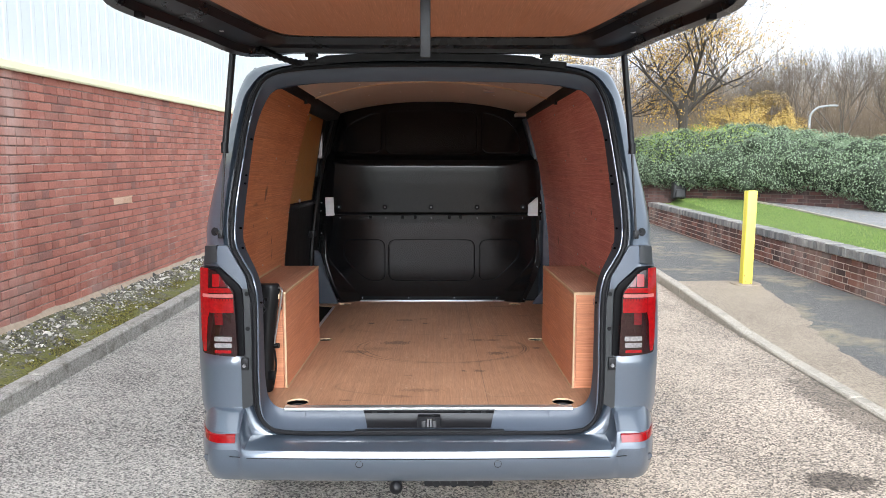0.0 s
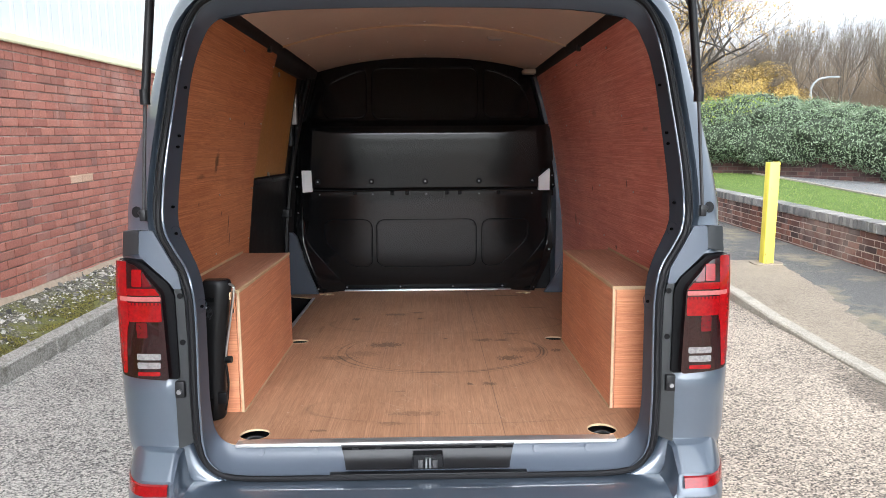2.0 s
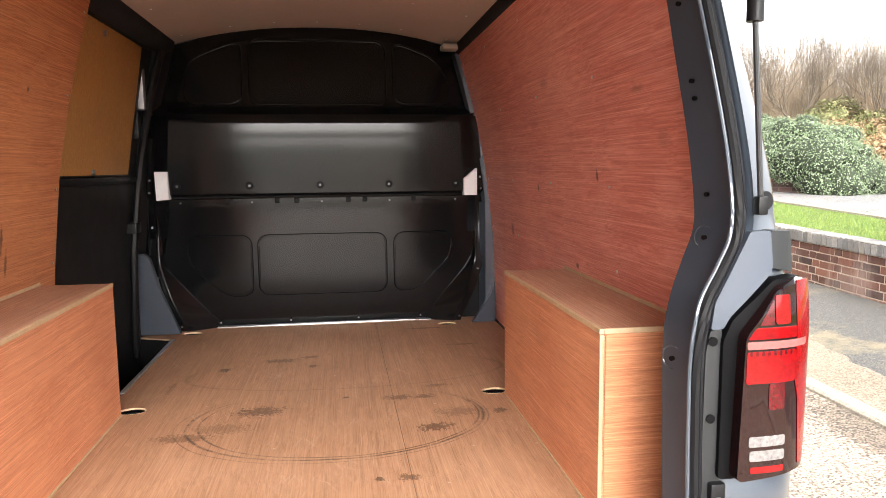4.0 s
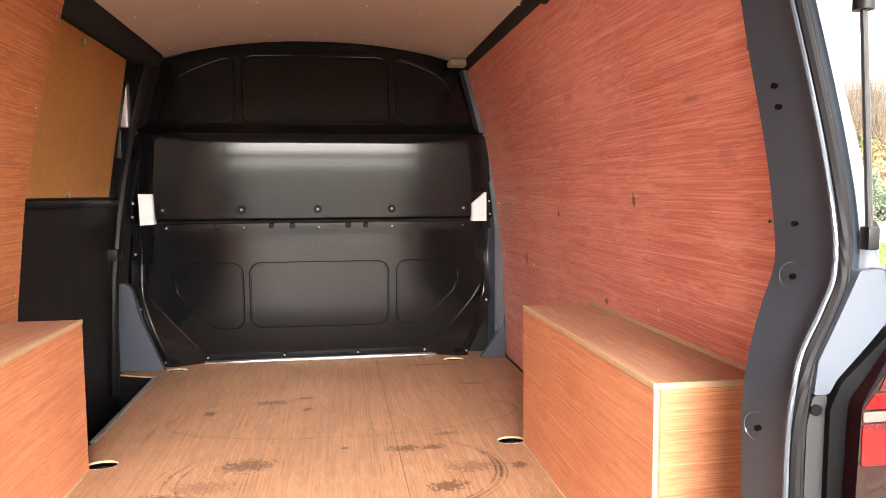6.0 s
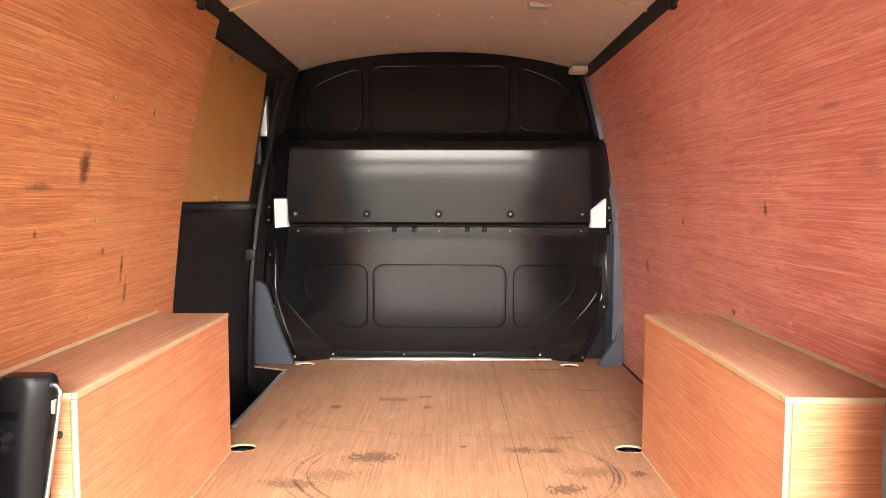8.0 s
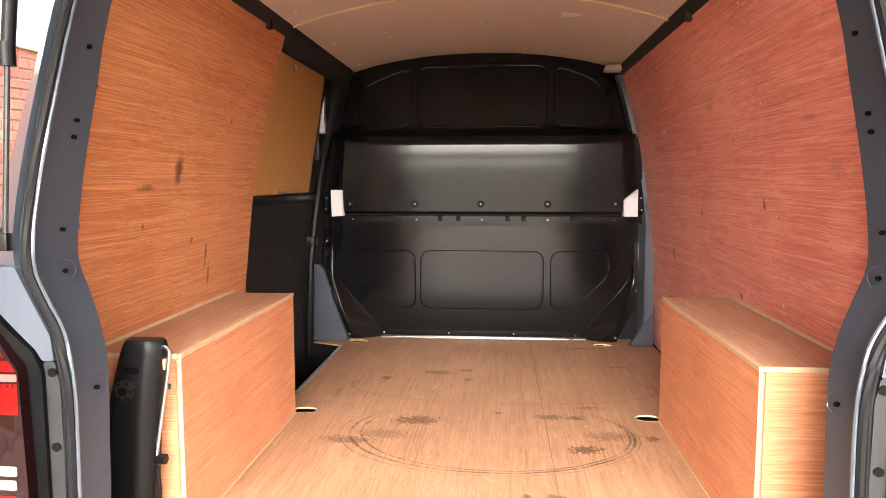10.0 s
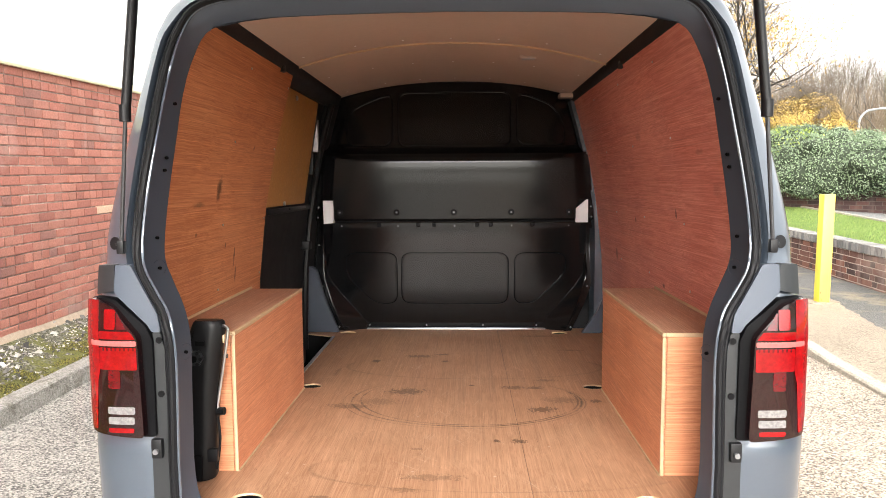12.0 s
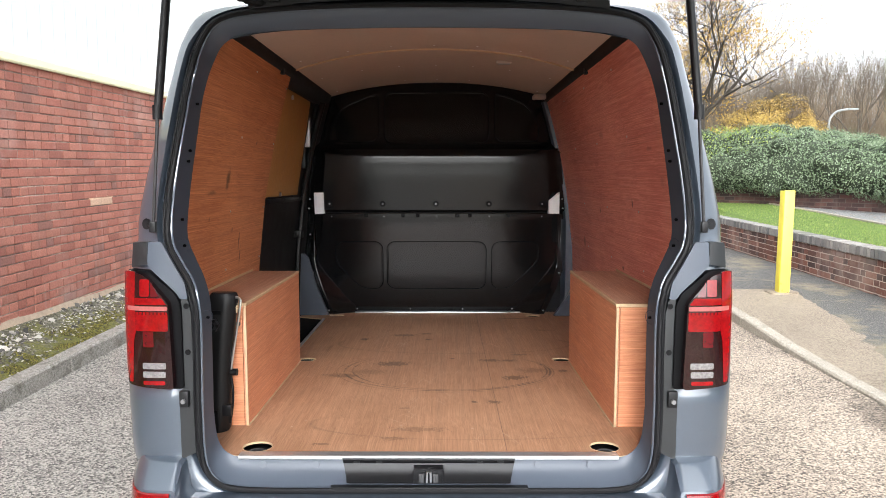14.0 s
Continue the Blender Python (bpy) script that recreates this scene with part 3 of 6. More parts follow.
def tail_lamp(s):
    base = rounded([(.788, .826), (.925, .838), (.928, 1.0), (.924, 1.168), (.862, 1.156), (.795, 1.084)], 0.012, 3)
    ob = part("tail_lamp", sided(lens(wider(base), 0.012, 0.075), s), DARKRED, van, "red and smoked tail lamp")
    part("mount", sided(lens(rounded([(.735, .822), (.772, .822), (.775, 1.075), (.858, 1.160), (.908, 1.168), (.908, 1.179), (.835, 1.178), (.752, 1.110), (.736, 1.075)], 0.008, 2), -0.014, 0.03), s), MATTE, ob, "black lamp surround")
    pieces = [("outer_band", rounded([(.905, .846), (.919, .846), (.927, .89), (.927, 1.166), (.889, 1.166), (.889, 1.0), (.897, .97)], .004, 2), RED), ("cross_band", rect(.797, .8885, 1.003, 1.060), RED), ("upper_band", rounded([(.798, 1.079), (.8885, 1.079), (.8885, 1.097), (.812, 1.097)], .003, 2), RED), ("brake_square", rect(.846, .874, 1.101, 1.146), RED), ("light_strip", rect(.797, .915, 1.0635, 1.0755, .003), PINK), ("reverse_lens", rect(.806, .872, .889, .908), CLEAR), ("fog_lens", rect(.808, .872, .863, .882), CLEAR), ("lower_strip", rect(.810, .872, .841, .853), RED), ("inner_square", rect(.838, .868, .955, 1.002), DIMRED), ("corner_red", rounded([(.818, 1.1005), (.8435, 1.1005), (.8435, 1.140), (.838, 1.132)], .002, 2), DIMRED)]
    for name, o, m in pieces:
        part(name, sided(lens(wider(o), 0.0132 if name != "light_strip" else 0.0136, 0.004), s), m, ob)
    for k in range(8):
        x = .802 + k * .0105
        part("tooth", sided(lens(wider(rect(x, x + .004, 1.052, 1.060, .001)), 0.0138, 0.003), s), DIMRED, ob)
    flange = [(.706, .62), (.752, .60), (.752, .812), (.737, .822), (.737, 1.08), (.740, 1.092), (.717, 1.092), (.709, 1.05)]
    part("lamp_flange", sided(lens(rounded(flange, 0.006, 2), -0.024, 0.02), s), DARKSATIN, van)
    shoulder = [(.740, 1.093), (.752, 1.112), (.835, 1.187), (.840, 1.20), (.838, 1.262), (.797, 1.262), (.763, 1.202), (.726, 1.139), (.717, 1.093)]
    part("lamp_shoulder", sided(lens(rounded(shoulder, 0.004, 2), -0.023, 0.02), s), SHADEDPAINT, van)
    # the dark inside each screw hole is a matt black disc, shade as colour
    for z in (1.072, 0.932):
        part("screw_hole", disc((s * 0.7215, 0.2475, z), (0, -1, 0), 0.0085, 0.004, 16), MATTE, ob)


for s in (1, -1):
    tail_lamp(s)
    cap = sided(lens(rounded([(.841, 1.196), (.903, 1.182), (.898, 1.258), (.845, 1.262)], .004, 2), -0.030, 0.03), s)
    part("lamp_cap", cap, DARKSATIN, van, "dark grey corner piece over the tail lamp")
    catch = part("door_catch", box((s * 0.735 - 0.014, 0.232, 0.765), (s * 0.735 + 0.014, 0.26, 0.815), 0.004), BLACK, van, "black tailgate buffer")
    part("catch_pin", disc((s * 0.735, 0.236, 0.785), (0, -1, 0), 0.007, 0.012, 10), DULL, catch)
    for x, z, r in ((0.703, 1.045, .004), (0.700, 0.90, .004)):
        part("plug", disc((s * x, 0.29, z), (0, -1, 0), r, 0.004, 10), RUBBER, van)
    # pillar holes likewise: black discs painted for the shade inside, no real depth
    for z, yy in ((1.24, .36), (1.33, .385), (1.50, .41), (1.56, .42), (1.70, .44), (1.03, .32)):
        k = min(range(len(seal)), key=lambda i: abs(seal[i][2] - z) + (seal[i][0] < .5))
        a, b = np.array(seal[k]), np.array(inner[k])
        p = a * 0.35 + b * 0.65
        part("pillar_hole", disc((s * (p[0] - 0.004), p[1] - 0.008, p[2]), (-s * 0.9, -0.45, 0), 0.0045, 0.006, 10), MATTE, van)
        if z in (1.24, 1.03):
            q = Vector((s * (p[0] - 0.003), p[1] - 0.004, p[2]))
            u, w = Vector((-s * 0.45, 0.9, 0)).normalized(), Vector((0, 0, 1))
            part("dimple", ring_tube([q + 0.022 * (math.cos(g * math.pi / 10) * u + math.sin(g * math.pi / 10) * w) for g in range(20)], 0.0008, 5), PAINT, van)

# gas struts
for s in (1, -1):
    socket, joint, top = Vector((s * .830, .290, 1.307)), Vector((s * .803, .288, 1.638)), Vector((s * .757, .290, 2.045))
    strut = part("gas_strut", tube([joint, top], 0.0125, 12), BLACK, van, "black gas strut holding the tailgate")
    part("rod", tube([socket, joint], 0.0052, 10), DARKSTEEL, strut)
    part("end_collar", tube([joint - Vector((0, 0, .012)), joint + Vector((0, 0, .03))], 0.0145, 12), BLACK, strut)
    part("ball_socket", box(socket - Vector((.0095, .010, .018)), socket + Vector((.0095, .010, .016)), 0.004), BLACK, strut)
    plate = part("stud_plate", disc((s * .860, .338, 1.312), (s * .35, -1, .1), 0.017, 0.014, 20), BLACK, strut)
    part("ball_stud", tube([(s * .860, .335, 1.312), (s * .836, .292, 1.308)], 0.007, 10), BLACK, plate)

# sill: black tread with the lock striker, aluminium strip, bolts
SILL = [(.3095, .5765), (.3045, .562), (.2985, .5425), (.283, .5275), (.264, .5155)]
rows = [[(x, y - .004, z + .002) for x, (y, z) in zip(np.linspace(side * .272, side * .252, 5), SILL)] for side in (-1, -.6, -.2, .2, .6, 1)]
tread = part("sill_trim", slab([r[::-1] for r in rows], (0, .006, -.004)), BLACK, van, "black plastic sill guard")
part("upper_band", box((-.268, .296, .566), (.268, .3055, .5755), 0.003), MATTE, tread)
for x in (-.225, -.155, .16, .225):
    part("clip", box((x - .010, .294, .567), (x + .010, .298, .573), 0.001, 1), BLACK, tread)
part("lower_lip", box((-.30, .240, .507), (.305, .262, .5125), 0.002), BLACK, tread)
lock = part("lock_recess", box((-.046, .262, .517), (.046, .296, .562), 0.004), RUBBER, van, "black tailgate lock recess with steel striker")
part("recess_rim", ring_tube([(x, .2605, z) for x, z in rounded([(-.046, .519), (.046, .519), (.046, .561), (-.046, .561)], .006, 3)], 0.0022, 6), BLACK, lock)
part("striker", tube([(-.005, .257, .522), (-.005, .2565, .555), (.007, .2565, .555), (.007, .257, .522)], 0.0042, 8), STEEL, lock)
part("striker_plate", box((-.030, .256, .520), (-.014, .263, .548), 0.002), DARKSTEEL, lock)
part("striker_plate", box((.014, .256, .520), (.030, .263, .548), 0.002), DARKSTEEL, lock)
part("sill_strip", box((-0.600, 0.306, 0.574), (0.596, 0.345, 0.5855), 0.002), ALU, van, "bright aluminium edge strip")
for x in (-.52, -.353, .342, .505):
    part("sill_plug", disc((x, .3032, .5595), (0, -.93, .36), 0.0105, 0.0015, 18), SHADEDPAINT, van)

# ---- load bay ----
def wall_x(z):
    return interp(z, [.58, 1.0, 1.36, 1.6, 1.78, 1.96], [.880, .866, .826, .780, .735, .684])


# floor sheet with round lashing holes and the step well cut out
HOLES = [(.572, .400, .047, .044), (-.561, .398, .047, .044), (.615, 1.522, .045, .033), (-.622, 1.520, .045, .033), (.614, 2.630, .046, .030), (-.648, 2.640, .046, .030)]


def load_floor():
    outline = [(-.61, .325), (.61, .325), (.668, .340), (.692, .41), (.87, .46), (.87, 2.775), (-.70, 2.775), (-.70, 2.70), (-.88, 2.70), (-.88, 2.60), (-.71, 2.53), (-.71, 1.70), (-.88, 1.70), (-.87, .46), (-.692, .41), (-.668, .340)]
    bm = bmesh.new()
    loops = [outline] + [[(cx + rx * math.cos(k * math.pi / 12), cy + ry * math.sin(k * math.pi / 12)) for k in range(24)] for cx, cy, rx, ry in HOLES]
    edges = []
    for lp in loops:
        vs = [bm.verts.new((x, y, Z_FLOOR)) for x, y in lp]
        edges += [bm.edges.new((a, b)) for a, b in zip(vs, vs[1:] + vs[:1])]
    bmesh.ops.triangle_fill(bm, use_beauty=True, use_dissolve=False, edges=edges)
    bmesh.ops.recalc_face_normals(bm, faces=bm.faces[:])
    if sum(f.normal.z for f in bm.faces) < 0:
        bmesh.ops.reverse_faces(bm, faces=bm.faces[:])
    boundary = [e for e in bm.edges if len(e.link_faces) == 1]
    ext = bmesh.ops.extrude_edge_only(bm, edges=boundary)
    for v in ext["geom"]:
        if isinstance(v, bmesh.types.BMVert):
            v.co.z -= 0.0065
    for f in bm.faces:
        f.material_index = 0 if abs(f.normal.z) > 0.5 else 1
    return bm


floor_ob = part("load_floor", load_floor(), [PLY_FLOOR, PALE], van, "worn ply load floor with scuff marks", 20)
part("subfloor", box((-0.70, 0.33, 0.50), (0.88, 2.9, 0.545), 0.004), RUBBER, van)
for cx, cy, rx, ry in HOLES:
    ring = part("lashing_point", disc((cx, cy, 0.546), (0, 0, 1), rx * 1.02, 0.004, 24), BLACK, floor_ob, "black recessed lashing eye")
    part("eye", tube([(cx + (rx - .015) * math.cos(k * math.pi / 10), cy - .006 + .014 * math.sin(k * math.pi / 10), 0.556 + .012 * math.sin(k * math.pi / 10)) for k in range(21)], 0.005, 8), DOORBLACK, ring)
    part("hole_edge", ring_tube([(cx + (rx + .001) * math.cos(k * math.pi / 14), cy + (ry + .001) * math.sin(k * math.pi / 14), Z_FLOOR - .0005) for k in range(28)], 0.0014, 5), PALE, ring)
part("well_strip", box((-0.722, 1.72, 0.577), (-0.704, 2.53, 0.584), 0.002), ALU, floor_ob, "aluminium strip along the step well")
part("step_well", strip([[(-.71, 1.6, .57), (-.71, 1.6, .33), (-.93, 1.6, .33), (-.93, 1.6, .57)], [(-.71, 2.65, .57), (-.71, 2.65, .33), (-.93, 2.65, .33), (-.93, 2.65, .57)]]), RUBBER, van, "dark side-door step well", 0)
for y in (1.6, 2.655):
    part("well_end", box((-.935, y - .01, .32), (-.70, y + .01, .566), 0), RUBBER, van)


def wall_panel(s, y0, y1, z0, z1, notch=None):
    zs = list(np.linspace(z0, z1, 13))
    ys = list(np.linspace(y0, y1, 5))
    rows = [[(s * wall_x(z), y, z) for z in zs] for y in ys]
    return slab(rows if s < 0 else [r[::-1] for r in rows], (s * 0.012, 0, 0))


part("side_panel", wall_panel(1, 0.495, 2.66, 0.585, 1.955), PLY_RIGHT, van, "reddish ply side lining with scratches")
part("side_panel", wall_panel(-1, 0.495, 1.60, 0.585, 1.945), PLY_LEFT, van, "orange ply side lining with knots")
part("panel_edge", tube([(-wall_x(z) - .004, 1.602, z) for z in np.linspace(1.02, 1.90, 12)], 0.0035, 6), PALE, van)
# screws in the side linings
for s, ys in ((1, (.52, 1.0, 1.55, 2.1, 2.6)), (-1, (.52, 1.05, 1.57))):
    for y in ys:
        for z in (1.08, 1.32, 1.62, 1.88):
            part("screw", disc((s * (wall_x(z) - .001), y, z), (-s, 0, 0), 0.0045, 0.003, 8), STEEL, van)


def wheel_box(s, y0, y1):
    x0, x1, z1 = 0.645, 0.872, 1.02
    ob = part("wheel_box", box((min(s * x0, s * (x0 + .012)), y0, Z_FLOOR + .001), (max(s * x0, s * (x0 + .012)), y1, z1 - .012), 0.001, 1), PLY_BOX, van, "ply wheel-arch box with pale edges")
    part("lid", box((min(s * (x0 + .004), s * x1), y0 + .004, z1 - .011), (max(s * (x0 + .004), s * x1), y1, z1), 0.001, 1), PLY_TOP, ob)
    part("end_panel", box((min(s * (x0 + .014), s * x1), y0 + .002, Z_FLOOR + .001), (max(s * (x0 + .014), s * x1), y0 + .014, z1 - .012), 0.001, 1), PLY_END, ob)
    part("far_panel", box((min(s * (x0 + .014), s * x1), y1 - .014, Z_FLOOR + .001), (max(s * (x0 + .014), s * x1), y1 - .002, z1 - .012), 0.001, 1), PLY_END, ob)
    part("edge_strip", box((min(s * (x0 - .001), s * (x0 + .008)), y0 - .002, Z_FLOOR + .002), (max(s * (x0 - .001), s * (x0 + .008)), y0 + .003, z1 - .0115), 0.001, 1), PALE, ob)
    part("edge_strip", box((min(s * (x0 - .002), s * (x0 + .008)), y0 - .001, z1 - .011), (max(s * (x0 - .002), s * (x0 + .008)), y1, z1 + .001), 0.001, 1), PALE, ob)
    part("edge_strip", box((min(s * (x0 + .0085), s * x1), y0 - .002, z1 - .011), (max(s * (x0 + .0085), s * x1), y0 + .0035, z1 + .0015), 0.001, 1), PALE, ob)
    part("batten", box((min(s * (x1 - .012), s * (x1 - .004)), y0, z1), (max(s * (x1 - .012), s * (x1 - .004)), y1, z1 + .010), 0.001, 1), PALE, ob)
    part("foot_gap", box((min(s * (x0 - .004), s * (x0 + .002)), y0, Z_FLOOR + .0005), (max(s * (x0 - .004), s * (x0 + .002)), y1, Z_FLOOR + .006), 0.001, 1), PALE, ob)


wheel_box(1, 0.580, 1.488)
wheel_box(-1, 0.592, 1.480)

# headliner, bow line, screws, lamp, cant rails
def ceil_z(x, y):
    return 2.070 - 0.088 * (abs(x) / .68) ** 2.2 + 0.0 * y


rows = [[(x, y, ceil_z(x, y)) for x in np.linspace(-.705, .705, 21)] for y in (0.58, 0.8, 1.2, 1.6, 2.0, 2.4, 2.74)]
liner = part("headliner", slab(rows, (0, 0, 0.006)), HEADLINER, van, "pale board roof lining")
part("joint_strip", tube([(x, 1.585 + .14 * x * x, ceil_z(x, 0) - .002) for x in np.linspace(-.68, .68, 25)], 0.0062, 6), PALE, liner)
for y in (0.75, 1.50, 2.06, 2.60):
    for x in (-.62, -.4, -.2, 0, .2, .4, .62):
        part("screw", disc((x, y, ceil_z(x, y) + .001), (0, 0, -1), 0.005, 0.003, 8), WHITE, liner)
lamp_ob = part("roof_lamp", box((.312, 1.815, 2.040), (.392, 1.870, 2.058), 0.005), HEADLINER, van, "small rectangular roof lamp")
part("diffuser", box((.322, 1.823, 2.037), (.382, 1.862, 2.042), 0.002), BRACKET, lamp_ob)
part("header_underside", strip([[(x, .45, interp(abs(x), [0, .25, .5, .635], [1.928, 1.925, 1.915, 1.89])) for x in np.linspace(-.63, .63, 15)], [(x, .59, ceil_z(x, 0) - .001) for x in np.linspace(-.63, .63, 15)]]), SHADEDPAINT, van)
for s in (1, -1):
    rows = []
    for y in (0.50, 1.0, 1.42, 1.45, 2.0, 2.70):
        rows.append([(s * x, y, z) for x, z in ((.672, 1.985), (.676, 1.958), (.690, 1.938), (.735, 1.915), (.738, 1.950))])
    part("cant_rail", strip(rows if s > 0 else [r[::-1] for r in rows]), DOORBLACK, van, "dark roof rail trim")
    part("rail_clip", box((s * .695 - .016, 1.40, 1.925), (s * .695 + .016, 1.44, 1.962), 0.006), BLACK, van)


# steel bulkhead: a pressed sheet with folded gussets in its lower corners and a screwed flange
def bulk_w(z):
    return interp(z, [.58, .62, .75, .90, 1.05, 1.30, 1.64, 1.82, 1.89, 1.94, 1.985, 2.02, 2.04, 2.056, 2.062], [.705, .718, .775, .828, .838, .822, .788, .755, .732, .694, .630, .54, .44, .28, .16])


def ridge_x(z):
    return interp(z, [.58, .605, .75, .90, 1.0, 1.24, 1.64, 1.80, 1.88, 1.95, 2.062], [.668, .678, .733, .780, .790, .795, .760, .728, .690, .610, .10])


def crease_x(z):
    return min(interp(z, [.58, .638, .90, 1.0, 1.1], [.500, .548, .762, .780, .783]), ridge_x(z) - .012)


def bulk_y(x, z):
    base = interp(z - 0.014 * (1.5 < z < 1.9), [.58, .66, .80, 1.0, 1.20, 1.24, 1.26, 1.34, 1.45, 1.54, 1.585, 1.60, 1.610, 1.618, 1.626, 1.634, 1.65, 1.67, 1.69, 1.72, 2.06], [2.765, 2.735, 2.705, 2.690, 2.668, 2.668, 2.631, 2.627, 2.6210, 2.6172, 2.6165, 2.6190, 2.6235, 2.628, 2.636, 2.647, 2.672, 2.698, 2.708, 2.713, 2.745])
    a = abs(x + .009)
    lift = interp(z, [.58, .75, .90, 1.0, 1.12, 2.06], [.080, .062, .030, .010, .0, .0])
    rise = interp(a, [crease_x(z), ridge_x(z), ridge_x(z) + .010, ridge_x(z) + .060], [0, lift, lift * .93, lift * .88])
    k = interp(z, [.95, 1.1, 1.60, 1.66], [0, 1, 1, 0]) * interp(a, [ridge_x(z) - .07, ridge_x(z)], [0, 1])
    return base + 0.015 * x * x + 0.03 * k * k * (3 - 2 * k) - rise


zs = [.58, .60, .63, .66, .70, .75, .80, .85, .90, .97, 1.05, 1.12, 1.18, 1.215, 1.235, 1.243, 1.252, 1.262, 1.29, 1.34, 1.42, 1.45, 1.50, 1.52, 1.54, 1.555, 1.57, 1.585, 1.593, 1.60, 1.605, 1.610, 1.614, 1.618, 1.622, 1.626, 1.630, 1.634, 1.642, 1.65, 1.66, 1.675, 1.69, 1.705, 1.72, 1.78, 1.84, 1.89, 1.93, 1.96, 1.985, 2.005, 2.02, 2.035, 2.047, 2.056, 2.062]
rows = []
for z in zs:
    c, g, w = crease_x(z), ridge_x(z), bulk_w(z)
    half = [c * u for u in np.linspace(0, .84, 13)] + [c * u for u in (.87, .90, .925, .95, .97, .985, 1.0)] + [c + (g - c) * u for u in (.25, .5, .75, .94, 1)] + [min(g + .004, w), min(g + .010, w), (g + .010 + w) / 2 if w > g + .01 else w, w]
    row = [-x - .009 for x in half[:0:-1]] + [x - .009 for x in half]
    rows.append([(x, bulk_y(x, z), z) for x in row])
bulkhead = part("bulkhead", strip(rows), PANEL, van, "black painted steel bulkhead with pressed panels", 13)
UPPER = [[(-.340, 1.684), (.329, 1.685), (.327, 2.012), (-.340, 2.009)], [(-.646, 1.692), (-.374, 1.690), (-.374, 1.995), (-.430, 1.990), (-.610, 1.915), (-.650, 1.83)], [(.364, 1.690), (.646, 1.691), (.650, 1.80), (.580, 1.926), (.415, 1.994), (.364, 1.995)]]
LOWER = [[(-.327, .746), (.315, .745), (.316, 1.055), (-.326, 1.056)], [(-.490, .744), (-.354, .744), (-.352, 1.056), (-.658, 1.056), (-.664, .92)], [(.352, .747), (.470, .747), (.656, .93), (.656, 1.055), (.351, 1.055)]]


def inset(o, d):
    cx, cz = (0.5 * (min(p[i] for p in o) + max(p[i] for p in o)) for i in (0, 1))
    wx, wz = (0.5 * (max(p[i] for p in o) - min(p[i] for p in o)) for i in (0, 1))
    return [(cx + (x - cx) * (wx - d) / wx, cz + (z - cz) * (wz - d) / wz) for x, z in o]


# matt black rings paint the shade of the pressed grooves; the sheet stays uncut
for o in UPPER + LOWER:
    pts = [(x, bulk_y(x, z) + .0012, z) for x, z in rounded(o, 0.062, 7)]
    press = part("groove_shade_line", ring_tube(pts, 0.0032, 6), MATTE, bulkhead)
    part("panel_bead", ring_tube([(x, bulk_y(x, z) + .0012, z) for x, z in rounded(inset(o, .008), 0.055, 7)], 0.0024, 6), PANEL, press)
for k in range(-2, 3):
    x = -.009 + k * .337
    part("bolt", disc((x, bulk_y(x, 1.3) + .004, 1.30), (0, -1, 0), 0.018, 0.007, 18), MATTE, bulkhead)
    part("bolt_head", disc((x, bulk_y(x, 1.3) - .002, 1.30), (0, -1, 0), 0.0060, 0.006, 10), DULL, bulkhead)
    part("screw", disc((x + .004, bulk_y(x, 1.218) + .001, 1.218), (0, -1, 0), 0.0045, 0.004, 8), DULL, bulkhead)
for x in (-.220, -.126, .127, .209, -.455, .455):
    part("slot", box((x - .012, bulk_y(x, 1.224) - .003, 1.213), (x + .012, bulk_y(x, 1.224) + .004, 1.236), 0.002, 1), RUBBER, bulkhead)
part("fold_line", tube([(x, bulk_y(x, 1.245) - .004, 1.246) for x in np.linspace(-.76, .74, 31)], 0.005, 6), RUBBER, bulkhead)
for s in (1, -1):
    for z in (.605, .855, 1.10, 1.27, 1.33, 1.64, 1.78, 1.88):
        x = s * (ridge_x(z) + .58 * (bulk_w(z) - ridge_x(z))) - .009
        part("flange_screw", disc((x, bulk_y(x, z) + .001, z), (0, -1, 0), 0.0055, 0.005, 8), DULL, bulkhead)
    pts = [(s * ridge_x(z) - .009, bulk_y(s * ridge_x(z) - .009, z) + .002, z) for z in (.59, .66, .75, .83, .90, .96, 1.05, 1.15, 1.24)]
    part("gusset_ridge", tube(pts, 0.005, 8), PANEL, bulkhead)
    pts = [(s * crease_x(z) - .009, bulk_y(s * crease_x(z) - .009, z) + .001, z) for z in (.60, .66, .72, .80, .86, .92)]
    part("gusset_crease", tube(pts, 0.0035, 8), PANEL, bulkhead)
    tag = [(.704, 1.239), (.771, 1.239), (.771, 1.373), (.704, 1.322)] if s > 0 else [(-.774, 1.235), (-.717, 1.239), (-.720, 1.371), (-.778, 1.371)]
    part("foam_tag", prism(tag, 2.610, 2.660, 1), WHITE, bulkhead, "white foam tag")
for x in (-.53, -.18, .165, .49):
    part("floor_screw", disc((x, 2.745, .606), (0, -1, 0), 0.005, 0.004, 8), DULL, bulkhead)
part("base_flange", box((-.545, 2.728, .581), (.545, 2.785, .588), 0.003), STEEL, bulkhead, "bright floor flange")
# unseen panel added behind the bulkhead to block sky above its top edge
half = [(.92, .45), (.92, 1.2), (.84, 1.6), (.77, 1.9), (.70, 1.985), (.40, 2.062), (.0, 2.094)]
part("bulkhead_sky_stop", prism(half + [(-x, z) for x, z in half[-2::-1]], 2.80, 2.83, 1), BLACK, van)
part("roof_pad", box((.60, 2.60, 1.955), (.70, 2.70, 1.982), 0.010), HEADLINER, van, "pale foam block under the roof")

